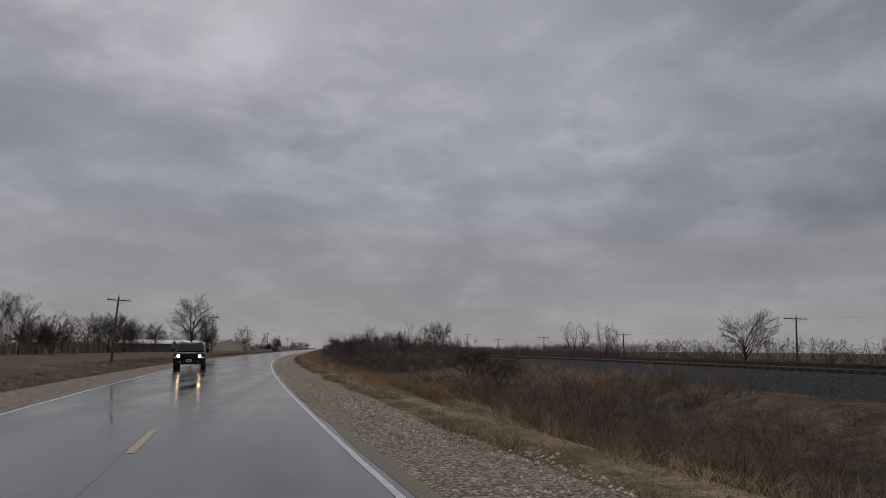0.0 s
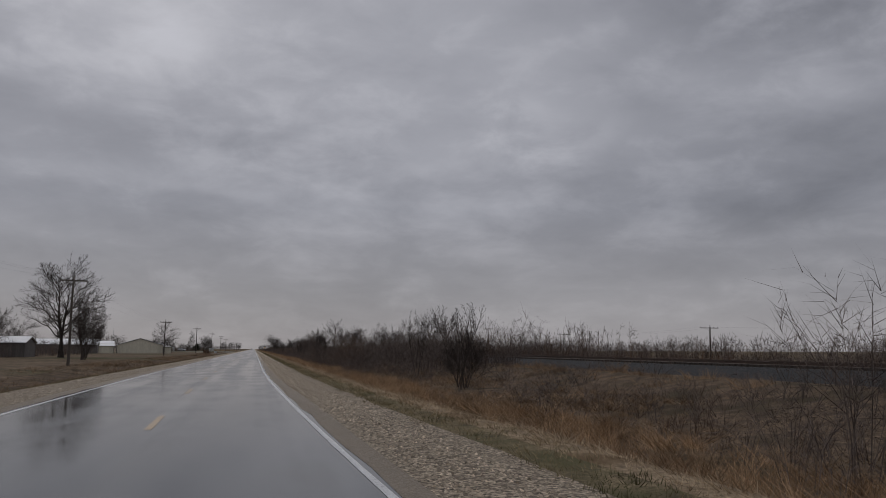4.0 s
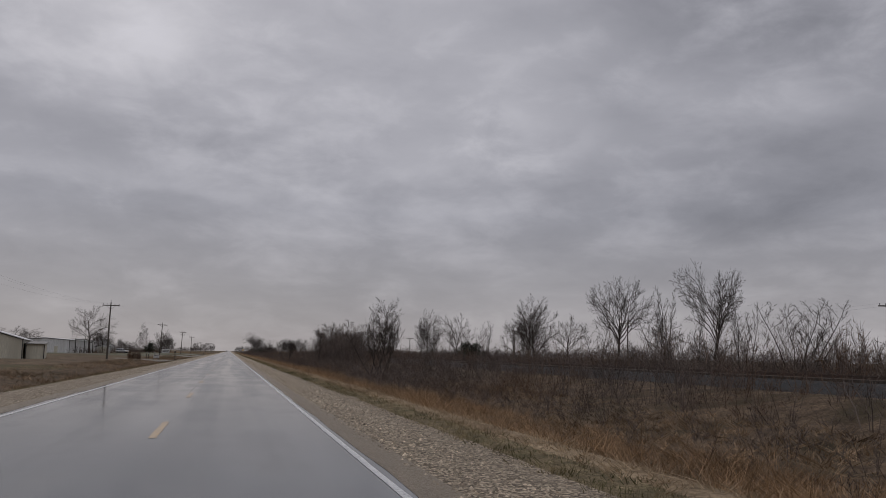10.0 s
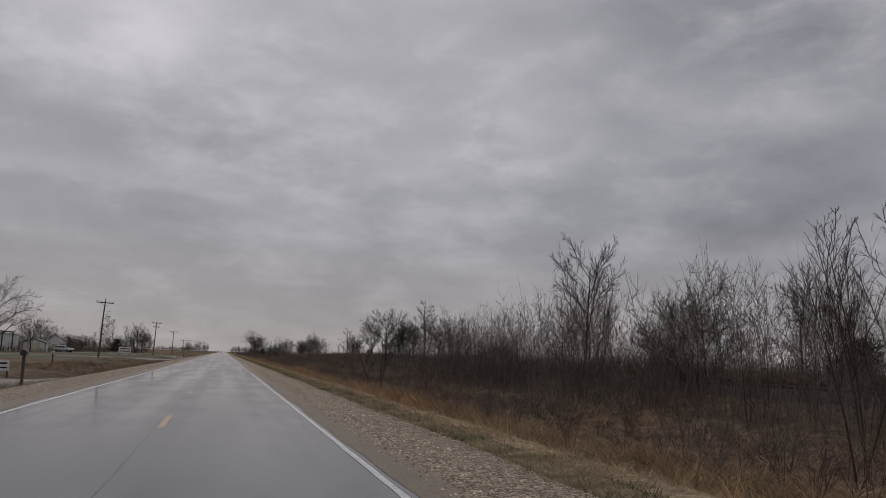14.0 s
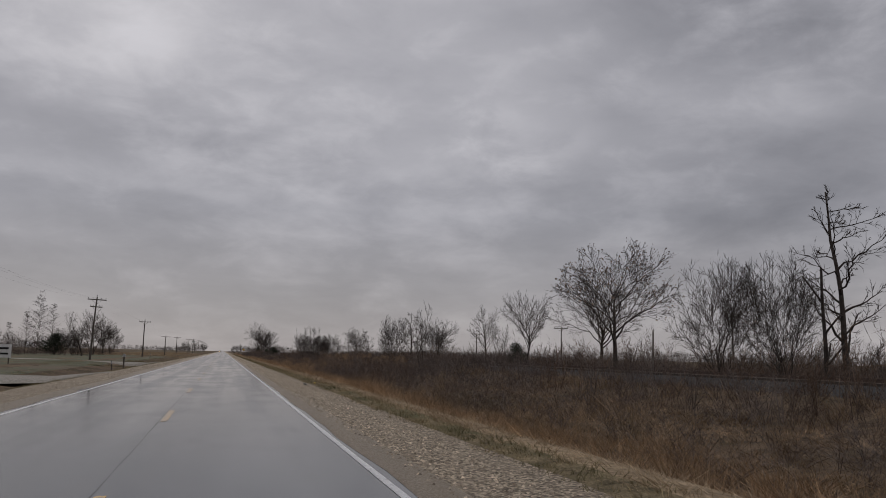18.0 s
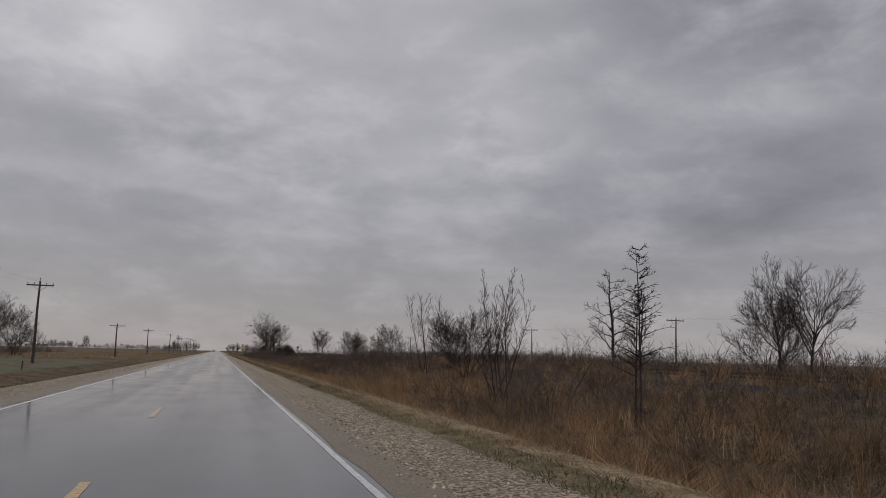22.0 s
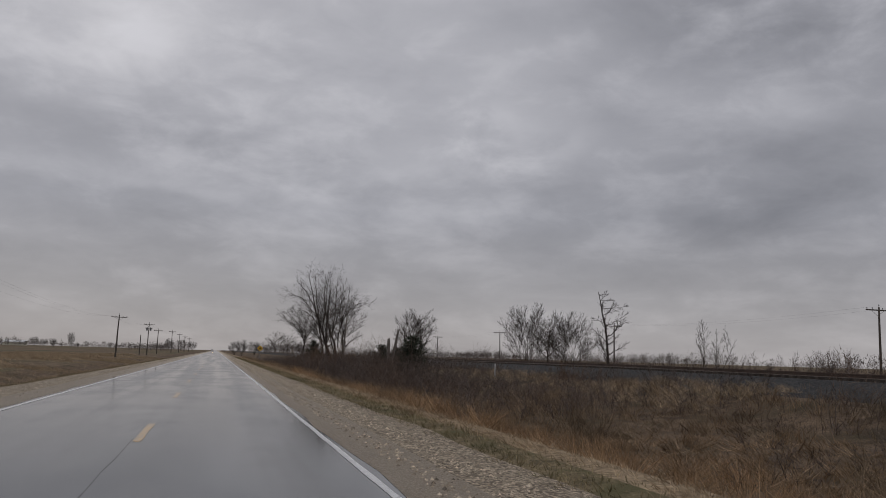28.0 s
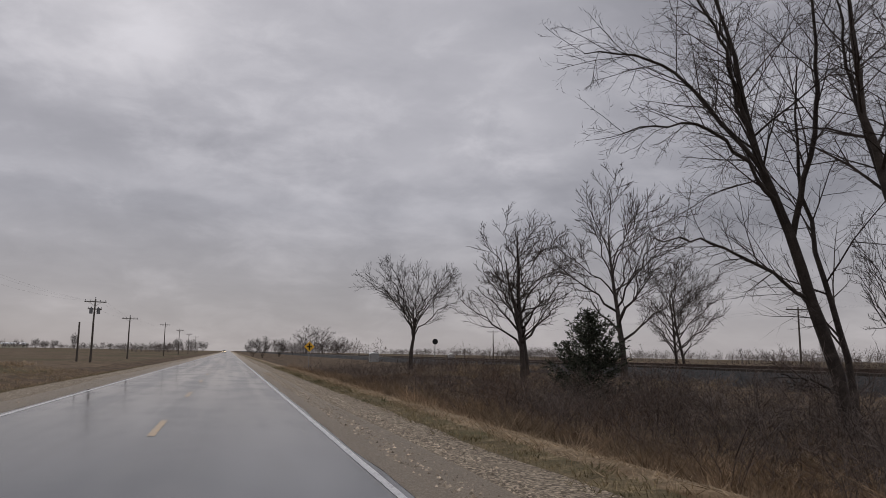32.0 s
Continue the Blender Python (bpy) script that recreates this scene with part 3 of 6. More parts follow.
for x, y, lean, kind in ROADSIDE:
    if kind not in made:
        p = made[kind] = utility_pole(kind)
    else:
        p = copy_thing(made[kind], Matrix())
    p.matrix_basis = pose(x, y, ground_z(x, y), 0, lean, random.uniform(-6, 6)) @ Matrix.Diagonal((1, 1, POLE_SCALE.get(y, 1.0), 1))
    tagged(p, group="roadside utility poles")
    tops.append((p.matrix_basis.copy(), kind))
    if (x, y) == (-14.8, 939.9):
        transformer(p, 7.1)

bare = thing("bare_pole", pose(-16.6, 941.5, ground_z(-16.6, 941.5), 0, 0.6, 0), "plain wooden pole without crossarm", "utility pole", "roadside utility poles")
verts, faces = [], []
tubes([(np.array([(0, 0, z) for z in (-0.4, 1.6, 3.2, 4.8)]), [0.13, 0.12, 0.11, 0.10])], 9, verts, faces)
faces.append(tuple(range(len(verts) - 9, len(verts))))
mesh_ob("pole", verts, faces, M_POLE, bare, smooth=True)
RAIL_POLES = [(66.8, 93.3 + 59.2 * k + float(np.interp(k, [2, 8, 12], [1.5, -1.4, -5.0]))) for k in range(-1, 17)]
rail_first = utility_pole("rail")
rail_tops = []
for k, (x, y) in enumerate(RAIL_POLES):
    p = rail_first if k == 0 else copy_thing(rail_first, Matrix())
    p.matrix_basis = pose(x, y, ground_z(x, y) - 0.05, 0, random.uniform(-1.5, 1.5), random.uniform(-4, 4)) @ Matrix.Diagonal((1, 1, 0.75 if y < 130 else (0.62 if y < 200 else (0.66 if y < 290 else 0.98)), 1))
    tagged(p, group="utility poles along the railway")
    rail_tops.append((p.matrix_basis.copy(), "rail"))


def wires(name, tops, xs, z, label):
    for dx in xs:
        line = thing(name, Matrix(), label, "wire")
        for (m0, k0), (m1, k1) in zip(tops, tops[1:]):
            verts, faces = [], []
            a, b = m0 @ Vector((dx, 0.19, z)), m1 @ Vector((dx, 0.19, z))
            t = np.linspace(0, 1, 9)
            sag = 0.011 * (b - a).length
            pts = np.array([a.lerp(b, u) - Vector((0, 0, sag * 4 * u * (1 - u))) for u in t])
            tubes([(pts, [0.0035] * 9)], 3, verts, faces)
            mesh_ob("span", verts, faces, M_WIRE, line)


wires("power_line", tops, (-1.15, 0.56, 1.15), 8.45, "thin dark overhead wire slung from pole to pole")
wires("rail_line", rail_tops, (-1.38, 1.38), 8.25, "thin dark overhead wire beside the railway")

# ---- railway ----
rail_ys = [-100] + list(range(-40, 1000, 20)) + [1200, 1800, 2800]
railway = thing("railway_track", Matrix(), "single railway track on dark ballast bank", "railway track")
for s in (-0.75, 0.75):
    verts, faces = [], []
    prof = [(-0.07, 0), (-0.02, 0.03), (-0.02, 0.11), (-0.036, 0.13), (-0.036, 0.17), (0.036, 0.17), (0.036, 0.13), (0.02, 0.11), (0.02, 0.03), (0.07, 0)]
    for y in rail_ys:
        for dx, dz in prof:
            verts.append((28.3 + s + dx, y, ground_z(28.3, y) + 0.12 + dz))
    n = len(prof)
    for r in range(len(rail_ys) - 1):
        for k in range(n):
            faces.append((r * n + k, r * n + (k + 1) % n, (r + 1) * n + (k + 1) % n, (r + 1) * n + k))
    mesh_ob("rail", verts, faces, M_RAIL, railway)
bm = bmesh.new()
for k in range(1700):
    y = -20 + k * 0.58
    z = ground_z(28.3, y)
    c = [bm.verts.new((28.3 + sx * 1.3, y + sy * 0.115, z + zz)) for zz in (0.0, 0.12) for sx, sy in ((-1, -1), (1, -1), (1, 1), (-1, 1))]
    bm.faces.new((c[4], c[5], c[6], c[7]))
    for i in range(4):
        bm.faces.new((c[i], c[(i + 1) % 4], c[4 + (i + 1) % 4], c[4 + i]))
tagged(part("tie_row", bm, M_TIE, railway, "row of dark wooden ties"), kind="stuff")


# ---- bare trees ----
def turn(rng, v, angle, spin):
    """v tilted by the angle (radians) towards a side given by spin."""
    v = v / np.linalg.norm(v)
    u = np.cross(v, (0.0, 0.0, 1.0) if abs(v[2]) < 0.9 else (1.0, 0.0, 0.0))
    u /= np.linalg.norm(u)
    w = np.cross(v, u)
    side = math.cos(spin) * u + math.sin(spin) * w
    return math.cos(angle) * v + math.sin(angle) * side


def limb(rng, p, d, length, r0, r1, n, wander, lift):
    pts, d = [np.array(p, float)], np.array(d, float)
    for _ in range(n):
        d = d + rng.normal(0, wander, 3) + np.array((0, 0, lift))
        d /= np.linalg.norm(d)
        pts.append(pts[-1] + d * length / n)
    return np.array(pts), np.linspace(r0, r1, n + 1)


def crown_edge(shape, R, z0, H, seed):
    """Half width of an uneven crown at the height z and the compass a."""
    def edge(z, a):
        u = (z - z0) / (H - z0)
        if u <= 0 or u >= 1:
            return 0.0
        if shape == "fan":
            wide = (0.48 + 0.52 * u ** 0.5) * math.sqrt(max(0.0, 1 - max(0.0, (u - 0.60) / 0.41) ** 2))
        elif shape == "egg":
            wide = math.sqrt(max(0.0, 1 - (2 * u ** 0.85 - 1) ** 2))
        else:  # spire
            wide = math.sin(math.pi * u ** 0.7) ** 0.8
        return R * wide * (1 + 0.45 * noise.noise((1.4 * math.cos(a), 1.4 * math.sin(a), 2.2 * u + 7.7 * seed)))
    return edge


def arc(rng, p, q, rise, r0, r1, n, wander):
    """A limb from p to q that bows by rise."""
    t = np.linspace(0, 1, n + 1)[:, None]
    pts = p + (q - p) * t + np.array((0, 0, rise)) * 4 * t * (1 - t)
    pts[1:] += rng.normal(0, wander, (n, 3)) * np.linalg.norm(q - p) / n
    return pts, r0 + (r1 - r0) * np.linspace(0, 1, n + 1) ** 0.8


def sprout(rng, parent, depth, specs, edge, out):
    """Covers a limb with branches, those with twigs, and so on down the specs:
    count a metre, least and most, first share, angles, length share, lift, segments, thickness."""
    pts, rad = parent
    seg = len(pts) - 1
    total = float(np.linalg.norm(np.diff(pts, axis=0), axis=1).sum())
    per, least, most, f0, (a0, a1), (l0, l1), lift, segs, (share, thin) = specs[depth]
    n = int(min(most, max(least, round(per * total))))
    for j in range(n):
        f = min(0.999, f0 + (1 - f0) * (j + rng.uniform(0.1, 1.0)) / n)
        i = int(f * seg)
        p = pts[i] + (pts[i + 1] - pts[i]) * (f * seg - i)
        d = turn(rng, pts[i + 1] - pts[i], math.radians(rng.uniform(a0, a1)), j * 2.4 + rng.uniform(-0.8, 0.8))
        length = total * rng.uniform(l0, l1) * (1.2 - 0.6 * f)
        for _ in range(3):
            e = p + d * length
            if edge is None or math.hypot(e[0], e[1]) < edge(e[2], math.atan2(e[1], e[0])):
                break
            length *= 0.72
        r = float(rad[i] + (rad[i + 1] - rad[i]) * (f * seg - i))
        child = limb(rng, p, d, length, max(thin, min(share * r, 0.016 * length + 0.005)), thin * 0.7, segs, 0.07, lift)
        out[depth].append(child)
        if depth + 1 < len(specs):
            sprout(rng, child, depth + 1, specs, edge, out)


def timber(root, rng, trunks, limbs, out, sprigs, width, bark, skin):
    """Meshes: one trunk, each limb, and the crown of branches, twigs and sprigs."""
    v, f = [], []
    tubes(trunks, 9, v, f)
    mesh_ob("trunk", v, f, bark, root, smooth=True)
    for line in limbs:
        v, f = [], []
        tubes([line], 5, v, f)
        mesh_ob("limb", v, f, bark, root, smooth=True)
    v, f = [], []
    tubes(out[0], 3, v, f)
    for level in out[1:]:
        for pts, r in level:
            side = np.cross(pts[-1] - pts[0], rng.normal(0, 1, 3))
            side /= np.linalg.norm(side) + 1e-9
            b = len(v)
            for p, q in zip(pts[:-1], r):
                v += [tuple(p - side * q), tuple(p + side * q)]
            v.append(tuple(pts[-1]))
            n = len(pts) - 1
            f += [(b + 2 * k, b + 2 * k + 1, b + 2 * k + 3, b + 2 * k + 2) for k in range(n - 1)] + [(b + 2 * n - 2, b + 2 * n - 1, b + 2 * n)]
    host = out[-1]
    a0 = np.array([h[0][0] for h in host for _ in range(sprigs)])
    d0 = np.array([h[0][-1] - h[0][0] for h in host for _ in range(sprigs)])
    ln = np.linalg.norm(d0, axis=1)
    a = a0 + d0 * rng.uniform(0.15, 0.95, (len(a0), 1))
    d = d0 / ln[:, None] + rng.normal(0, 0.40, d0.shape) + np.array((0, 0, 0.15))
    d *= (ln * rng.uniform(0.35, 0.8, len(ln)) / np.linalg.norm(d, axis=1))[:, None]
    s = np.cross(d, rng.normal(0, 1, d.shape))
    s *= (width / (np.linalg.norm(s, axis=1) + 1e-9))[:, None]
    b = len(v)
    v += [tuple(p) for p in np.stack((a - s, a + s, a + d), 1).reshape(-1, 3)]
    f += [(b + 3 * k, b + 3 * k + 1, b + 3 * k + 2) for k in range(len(a))]
    mesh_ob("crown", v, f, skin, root)
    ends = a + d
    return np.percentile(ends[:, 2], 98), np.percentile(np.hypot(ends[:, 0], ends[:, 1]), 91), ends


# crown shape, crown's foot, half width, stems, trunk's top, limbs, lowest and highest fork, lowest and highest reach, bow, trunk radius
KINDS = {
    "vase": ("fan", 3.5, 5.2, 1, 4.6, 17, (0.56, 1.0), (0.12, 0.95), 0.6, 0.19),
    "round": ("egg", 1.6, 3.9, 1, 6.8, 17, (0.26, 1.0), (0.22, 0.97), 0.15, 0.16),
    "tall": ("spire", 1.4, 2.4, 1, 9.3, 20, (0.2, 0.97), (0.2, 0.97), 0.0, 0.15),
    "sparse": ("egg", 0.9, 3.0, 4, 9.0, 4, (0.30, 0.9), (0.45, 0.98), 0.0, 0.045),
    "dense": ("egg", 0.2, 4.2, 6, 4.4, 5, (0.20, 1.0), (0.25, 0.97), 0.1, 0.07),
    "maple": ("egg", 1.2, 4.9, 1, 6.6, 18, (0.30, 1.0), (0.15, 0.97), 0.5, 0.20),
    "leafy": ("egg", 3.0, 4.6, 1, 6.2, 17, (0.42, 1.0), (0.22, 0.97), 0.2, 0.19),
}
#            count, least, most, first share, angles, length share, lift, segments, thickness
CLOTHES = [(2.6, 7, 11, 0.24, (24, 48), (0.26, 0.44), 0.09, 4, (0.5, 0.012)),
           (5.0, 4, 7, 0.20, (22, 46), (0.36, 0.60), 0.08, 2, (0.6, 0.0105))]
THIN_CLOTHES = [(2.2, 7, 14, 0.22, (18, 40), (0.14, 0.28), 0.07, 4, (0.4, 0.0085)),
                (4.5, 4, 7, 0.20, (18, 42), (0.34, 0.55), 0.06, 2, (0.6, 0.007))]


def tree_mesh(kind, seed):
    """A bare tree of about 10 m; returns its thing, its top and its crown's width."""
    rng = np.random.RandomState(seed)
    shape, foot, half, stems, high, n_limb, (f0, f1), (u0, u1), bow, thick = KINDS[kind]
    H = 10.0
    root = new("tree")
    edge = crown_edge(shape, half, foot, H, seed)
    trunks, limbs, out = [], [], [[], []]
    for s in range(stems):
        a = s * 6.283 / stems + rng.uniform(-0.5, 0.5)
        lean = rng.uniform(0.08, 0.30) if stems > 1 else rng.uniform(0, 0.07)
        base = np.array((0.25 * math.cos(a), 0.25 * math.sin(a), -0.25)) * (1 if stems > 1 else 0) + np.array((0, 0, -0.1))
        top = high * (rng.uniform(0.72, 1.08) if stems > 1 else 1.0)
        tp, tr = limb(rng, base, turn(rng, np.array((0, 0, 1.0)), lean, a), top, thick, thick * (0.42 if shape == "fan" else 0.2), 8, 0.055, 0.03)
        tr[0] *= 1.3
        trunks.append((tp, tr))
        if kind == "sparse":
            sprout(rng, (tp[3:], tr[3:]), 0, THIN_CLOTHES, None, out)
        for k in range(n_limb):
            g = (k + rng.uniform(0.1, 0.9)) / n_limb
            f = min(0.999, f0 + (f1 - f0) * g)
            i = int(f * 8)
            p = tp[i] + (tp[i + 1] - tp[i]) * (f * 8 - i)
            r = float(tr[i] + (tr[i + 1] - tr[i]) * (f * 8 - i))
            u = u0 + (u1 - u0) * (0.72 * g + 0.28 * rng.uniform(0, 1))
            w = k * 2.4 + s * 1.1 + rng.uniform(-0.4, 0.4)
            if stems > 1:
                w = a + rng.uniform(-1.2, 1.2)
            z = foot + (H - foot) * u
            e = edge(z, w) * rng.uniform(0.62, 0.92)
            q = np.array((e * math.cos(w), e * math.sin(w), max(z, p[2] + 0.35 * max(0.0, e - math.hypot(p[0], p[1])))))
            if kind == "sparse":
                q = p + (q - p) * 0.42 + np.array((0, 0, 1.5))
            line = arc(rng, p, q, bow, r * rng.uniform(0.5, 0.68), 0.012, 7, 0.07 if kind == "sparse" else 0.15)
            limbs.append(line)
            sprout(rng, line, 0, THIN_CLOTHES if kind == "sparse" else CLOTHES, edge, out)
    top, reach, ends = timber(root, rng, trunks, limbs, out, 3, 0.0115 if kind != "sparse" else 0.007, M_BARK, M_TWIG)
    if kind == "leafy":
        p = ends[rng.rand(len(ends)) < 0.45]
        u, w = rng.normal(0, 0.045, p.shape), rng.normal(0, 0.03, p.shape)
        v = [tuple(q) for q in np.stack((p - u, p + w, p + u, p - w), 1).reshape(-1, 3)]
        f = [tuple(range(4 * k, 4 * k + 4)) for k in range(len(p))]
        tagged(mesh_ob("leaves", v, f, M_LEAF, root, "clinging dry brown leaves"), kind="stuff")
    return root, top, 2 * reach


VARIANTS = {}
LABELS = {"vase": "bare spreading deciduous tree with vase-shaped crown", "round": "bare rounded deciduous tree in winter",
          "tall": "tall narrow bare tree in winter", "sparse": "slender multi-stemmed bare sapling in brush",
          "dense": "dense bushy bare thicket tree", "maple": "large old bare tree with long sweeping limbs",
          "leafy": "bare tree with clinging dry brown leaves"}
tree_count = [2]


def tree(kind, x, y, h, w, z=None, spin=None, lean=0.0):
    """Plants a bare tree of the given height and crown width."""
    k = tree_count[0]
    tree_count[0] += 1
    n_var = {"maple": 1, "leafy": 1, "vase": 4, "tall": 2, "sparse": 5}.get(kind, 4)
    key = (kind, k % n_var)
    first = key not in VARIANTS
    if first:
        VARIANTS[key] = tree_mesh(kind, 11 + 7 * (k % n_var) + len(kind))
    root, top, width = VARIANTS[key]
    ob = root if first else copy_thing(root, Matrix())
    if z is None:
        z = ground_z(x - centre_x(y) * follow(x), y)
    if 19 < x < 64:  # heights count from the ditch
        h -= max(0.0, z + 0.95)
    s = max(0.45, min(1.9, w / width))
    ob.matrix_basis = pose(x, y, z, 0, lean, 0) @ pose(0, 0, 0, 0, 0, (k * 77) % 360 if spin is None else spin) @ Matrix.Diagonal((s, s, h / top, 1))
    return tagged(ob, LABELS[kind], "tree", "roadside trees" if abs(x) < 80 else "farm trees")


# right side, from the bend onwards
tree("sparse", 60.1, 162.7, 7.9, 6.3)
tree("sparse", 17.3, 80.4, 4.5, 2.0)
tree("sparse", 14.4, 152.5, 4.9, 2.7)
tree("sparse", 14.0, 149.9, 4.5, 2.0)
tree("dense", 14.5, 151.2, 2.9, 2.6)
tree("sparse", 15.6, 171.7, 5.4, 1.7)
tree("sparse", 13.1, 249.8, 6.5, 3.0)
tree("sparse", 14.4, 247.9, 4.2, 2.7)
tree("sparse", 39.6, 329.0, 8.8, 4.5)
tree("vase", 59.1, 351.2, 13.8, 9.4)
tree("vase", 59.3, 377.5, 14.2, 10.3)
tree("round", 58.7, 416.1, 13.1, 7.6)
tree("round", 58.7, 396.1, 9.5, 7.2)
tree("round", 59.6, 364.3, 8.5, 5.4)
tree("sparse", 14.0, 335.1, 5.6, 4.1)
tree("sparse", 15.4, 338.0, 4.8, 3.6)
tree("round", 41.4, 366.7, 10.4, 6.7)
tree("dense", 45.1, 376.8, 8.2, 5.8)
tree("round", 33.2, 434.6, 14.0, 7.4)
tree("sparse", 35.2, 436.5, 10.7, 5.0)
tree("round", 41.1, 427.5, 11.5, 4.9)
tree("round", 37.8, 394.2, 9.0, 5.9)
tree("round", 54.2, 410.9, 9.3, 5.8)
tree("sparse", 40.6, 387.0, 7.7, 4.9)
tree("sparse", 22.6, 375.8, 7.0, 3.4)
tree("dense", 36.1, 406.8, 8.5, 4.9)
tree("dense", 22.6, 399.0, 5.8, 5.3)
tree("sparse", 13.5, 378.0, 5.6, 2.3)
tree("round", 37.4, 450.1, 9.7, 5.4)
tree("sparse", 12.5, 426.0, 4.8, 3.8)
tree("round", 34.0, 483.2, 8.1, 5.4)
tree("tall", 35.6, 508.2, 12.4, 5.4)
tree("dense", 33.4, 510.7, 8.5, 5.9)
tree("dense", 33.4, 517.3, 9.0, 6.4)
tree("leafy", 33.2, 532.4, 11.8, 10.8)
tree("vase", 58.8, 589.0, 14.3, 15.5)
tree("vase", 34.1, 556.2, 9.7, 5.8)
tree("round", 58.4, 647.2, 13.4, 7.6)
tree("sparse", 50.6, 613.2, 8.1, 5.4)
tree("sparse", 19.0, 543.6, 6.6, 2.6)
tree("dense", 22.2, 573.0, 7.0, 4.8)
tree("vase", 40.6, 620.4, 9.0, 5.9)
tree("dense", 40.6, 624.9, 7.7, 5.9)
tree("sparse", 13.8, 607.4, 6.3, 3.2)
tree("sparse", 14.8, 611.5, 4.8, 2.9)
tree("tall", 42.7, 654.3, 11.8, 5.4)
tree("tall", 43.9, 651.3, 9.4, 4.0)
tree("sparse", 19.3, 644.2, 7.8, 3.0)
tree("dense", 18.1, 627.4, 5.2, 5.0)
tree("dense", 38.4, 703.9, 9.2, 8.0)
tree("dense", 35.6, 742.3, 8.4, 7.0)
tree("sparse", 41.2, 722.0, 6.2, 3.4)
tree("dense", 43.0, 836.8, 9.6, 7.0)
tree("round", 43.0, 829.5, 8.4, 6.0)
tree("dense", 43.0, 822.1, 8.0, 5.9)
tree("tall", 34.6, 795.0, 8.3, 3.8)
tree("sparse", 46.0, 797.0, 6.2, 4.5)
tree("round", 41.7, 901.8, 11.3, 7.2)


#                 count, least, most, first share, angles, length share, lift, segments, thickness
OLD_CLOTHES = [(2.4, 8, 16, 0.20, (26, 60), (0.24, 0.46), 0.005, 6, (0.40, 0.010)),
               (3.6, 6, 10, 0.15, (26, 60), (0.28, 0.52), -0.015, 4, (0.6, 0.0062)),
               (6.0, 3, 5, 0.20, (20, 48), (0.38, 0.60), 0.06, 2, (0.6, 0.0048))]


def old_tree(x, y, size, stems, seed, label):
    """A large old bare tree: a leaning stem and long limbs given as lines, clothed with branches and hanging twigs."""
    rng = np.random.RandomState(seed)
    base = thing("tree", pose(x, y, ground_z(x, y), 0, 0, 0), label, "tree", "roadside trees")
    lines, out = [], [[], [], []]
    for k, line in enumerate(stems):
        a = np.array(line, float) * size
        along = np.concatenate(([0], np.cumsum(np.linalg.norm(np.diff(a, axis=0), axis=1))))
        s = np.linspace(0, along[-1], 15)
        pts = np.stack([np.interp(s, along, a[:, j]) for j in range(3)], 1)
        for _ in range(2):
            pts[1:-1] = 0.5 * pts[1:-1] + 0.25 * (pts[:-2] + pts[2:])
        pts[1:] += rng.normal(0, 0.05, (14, 3))
        r0 = 0.21 if k == 0 else 0.0085 * along[-1] + 0.022
        lines.append((pts, r0 + (0.02 - r0) * np.linspace(0, 1, 15) ** 1.1))
        sprout(rng, (pts[5:], lines[-1][1][5:]) if k == 0 else lines[-1], 0, OLD_CLOTHES, None, out)
    timber(base, rng, lines[:1], lines[1:], out, 2, 0.004, M_BARK, M_TWIG)
    return base


old_tree(18.0, 851.5, 1.14, [
    [(0, 0, -0.3), (-0.6, 0, 2.0), (-1.6, 0, 4.6), (-2.3, 0.1, 6.4), (-2.9, 0.2, 8.8), (-3.6, 0.3, 11.9)],
    [(-1.7, 0, 4.9), (-2.9, -0.3, 6.4), (-4.4, -0.5, 7.3), (-6.3, -0.6, 6.8)],
    [(-2.2, 0, 6.2), (-3.7, 0.5, 8.2), (-5.0, 0.7, 9.3), (-6.6, 0.8, 9.1)],
    [(-2.6, 0.1, 7.4), (-4.0, -0.6, 9.8), (-5.3, -0.9, 10.9)],
    [(-1.6, 0, 4.6), (-1.3, -0.6, 7.0), (-1.4, -0.9, 9.6), (-1.6, -1.0, 12.0)],
    [(-2.0, 0, 5.6), (-2.3, 1.0, 8.2), (-2.6, 1.4, 11.8)],
    [(-1.0, 0, 3.2), (-2.2, 0.2, 4.0), (-3.6, 0.5, 4.7), (-5.0, 0.6, 4.6)],
    [(-0.3, 0, 1.0), (-1.4, -0.2, 1.4), (-2.2, -0.3, 1.5)],
    [(0.25, 0.3, -0.2), (0.1, 0.3, 2.2), (-0.5, 0.4, 4.2), (-0.9, 0.5, 6.0), (-0.7, 0.7, 9.4)]],
    61, "large old bare tree leaning out with long sweeping limbs")
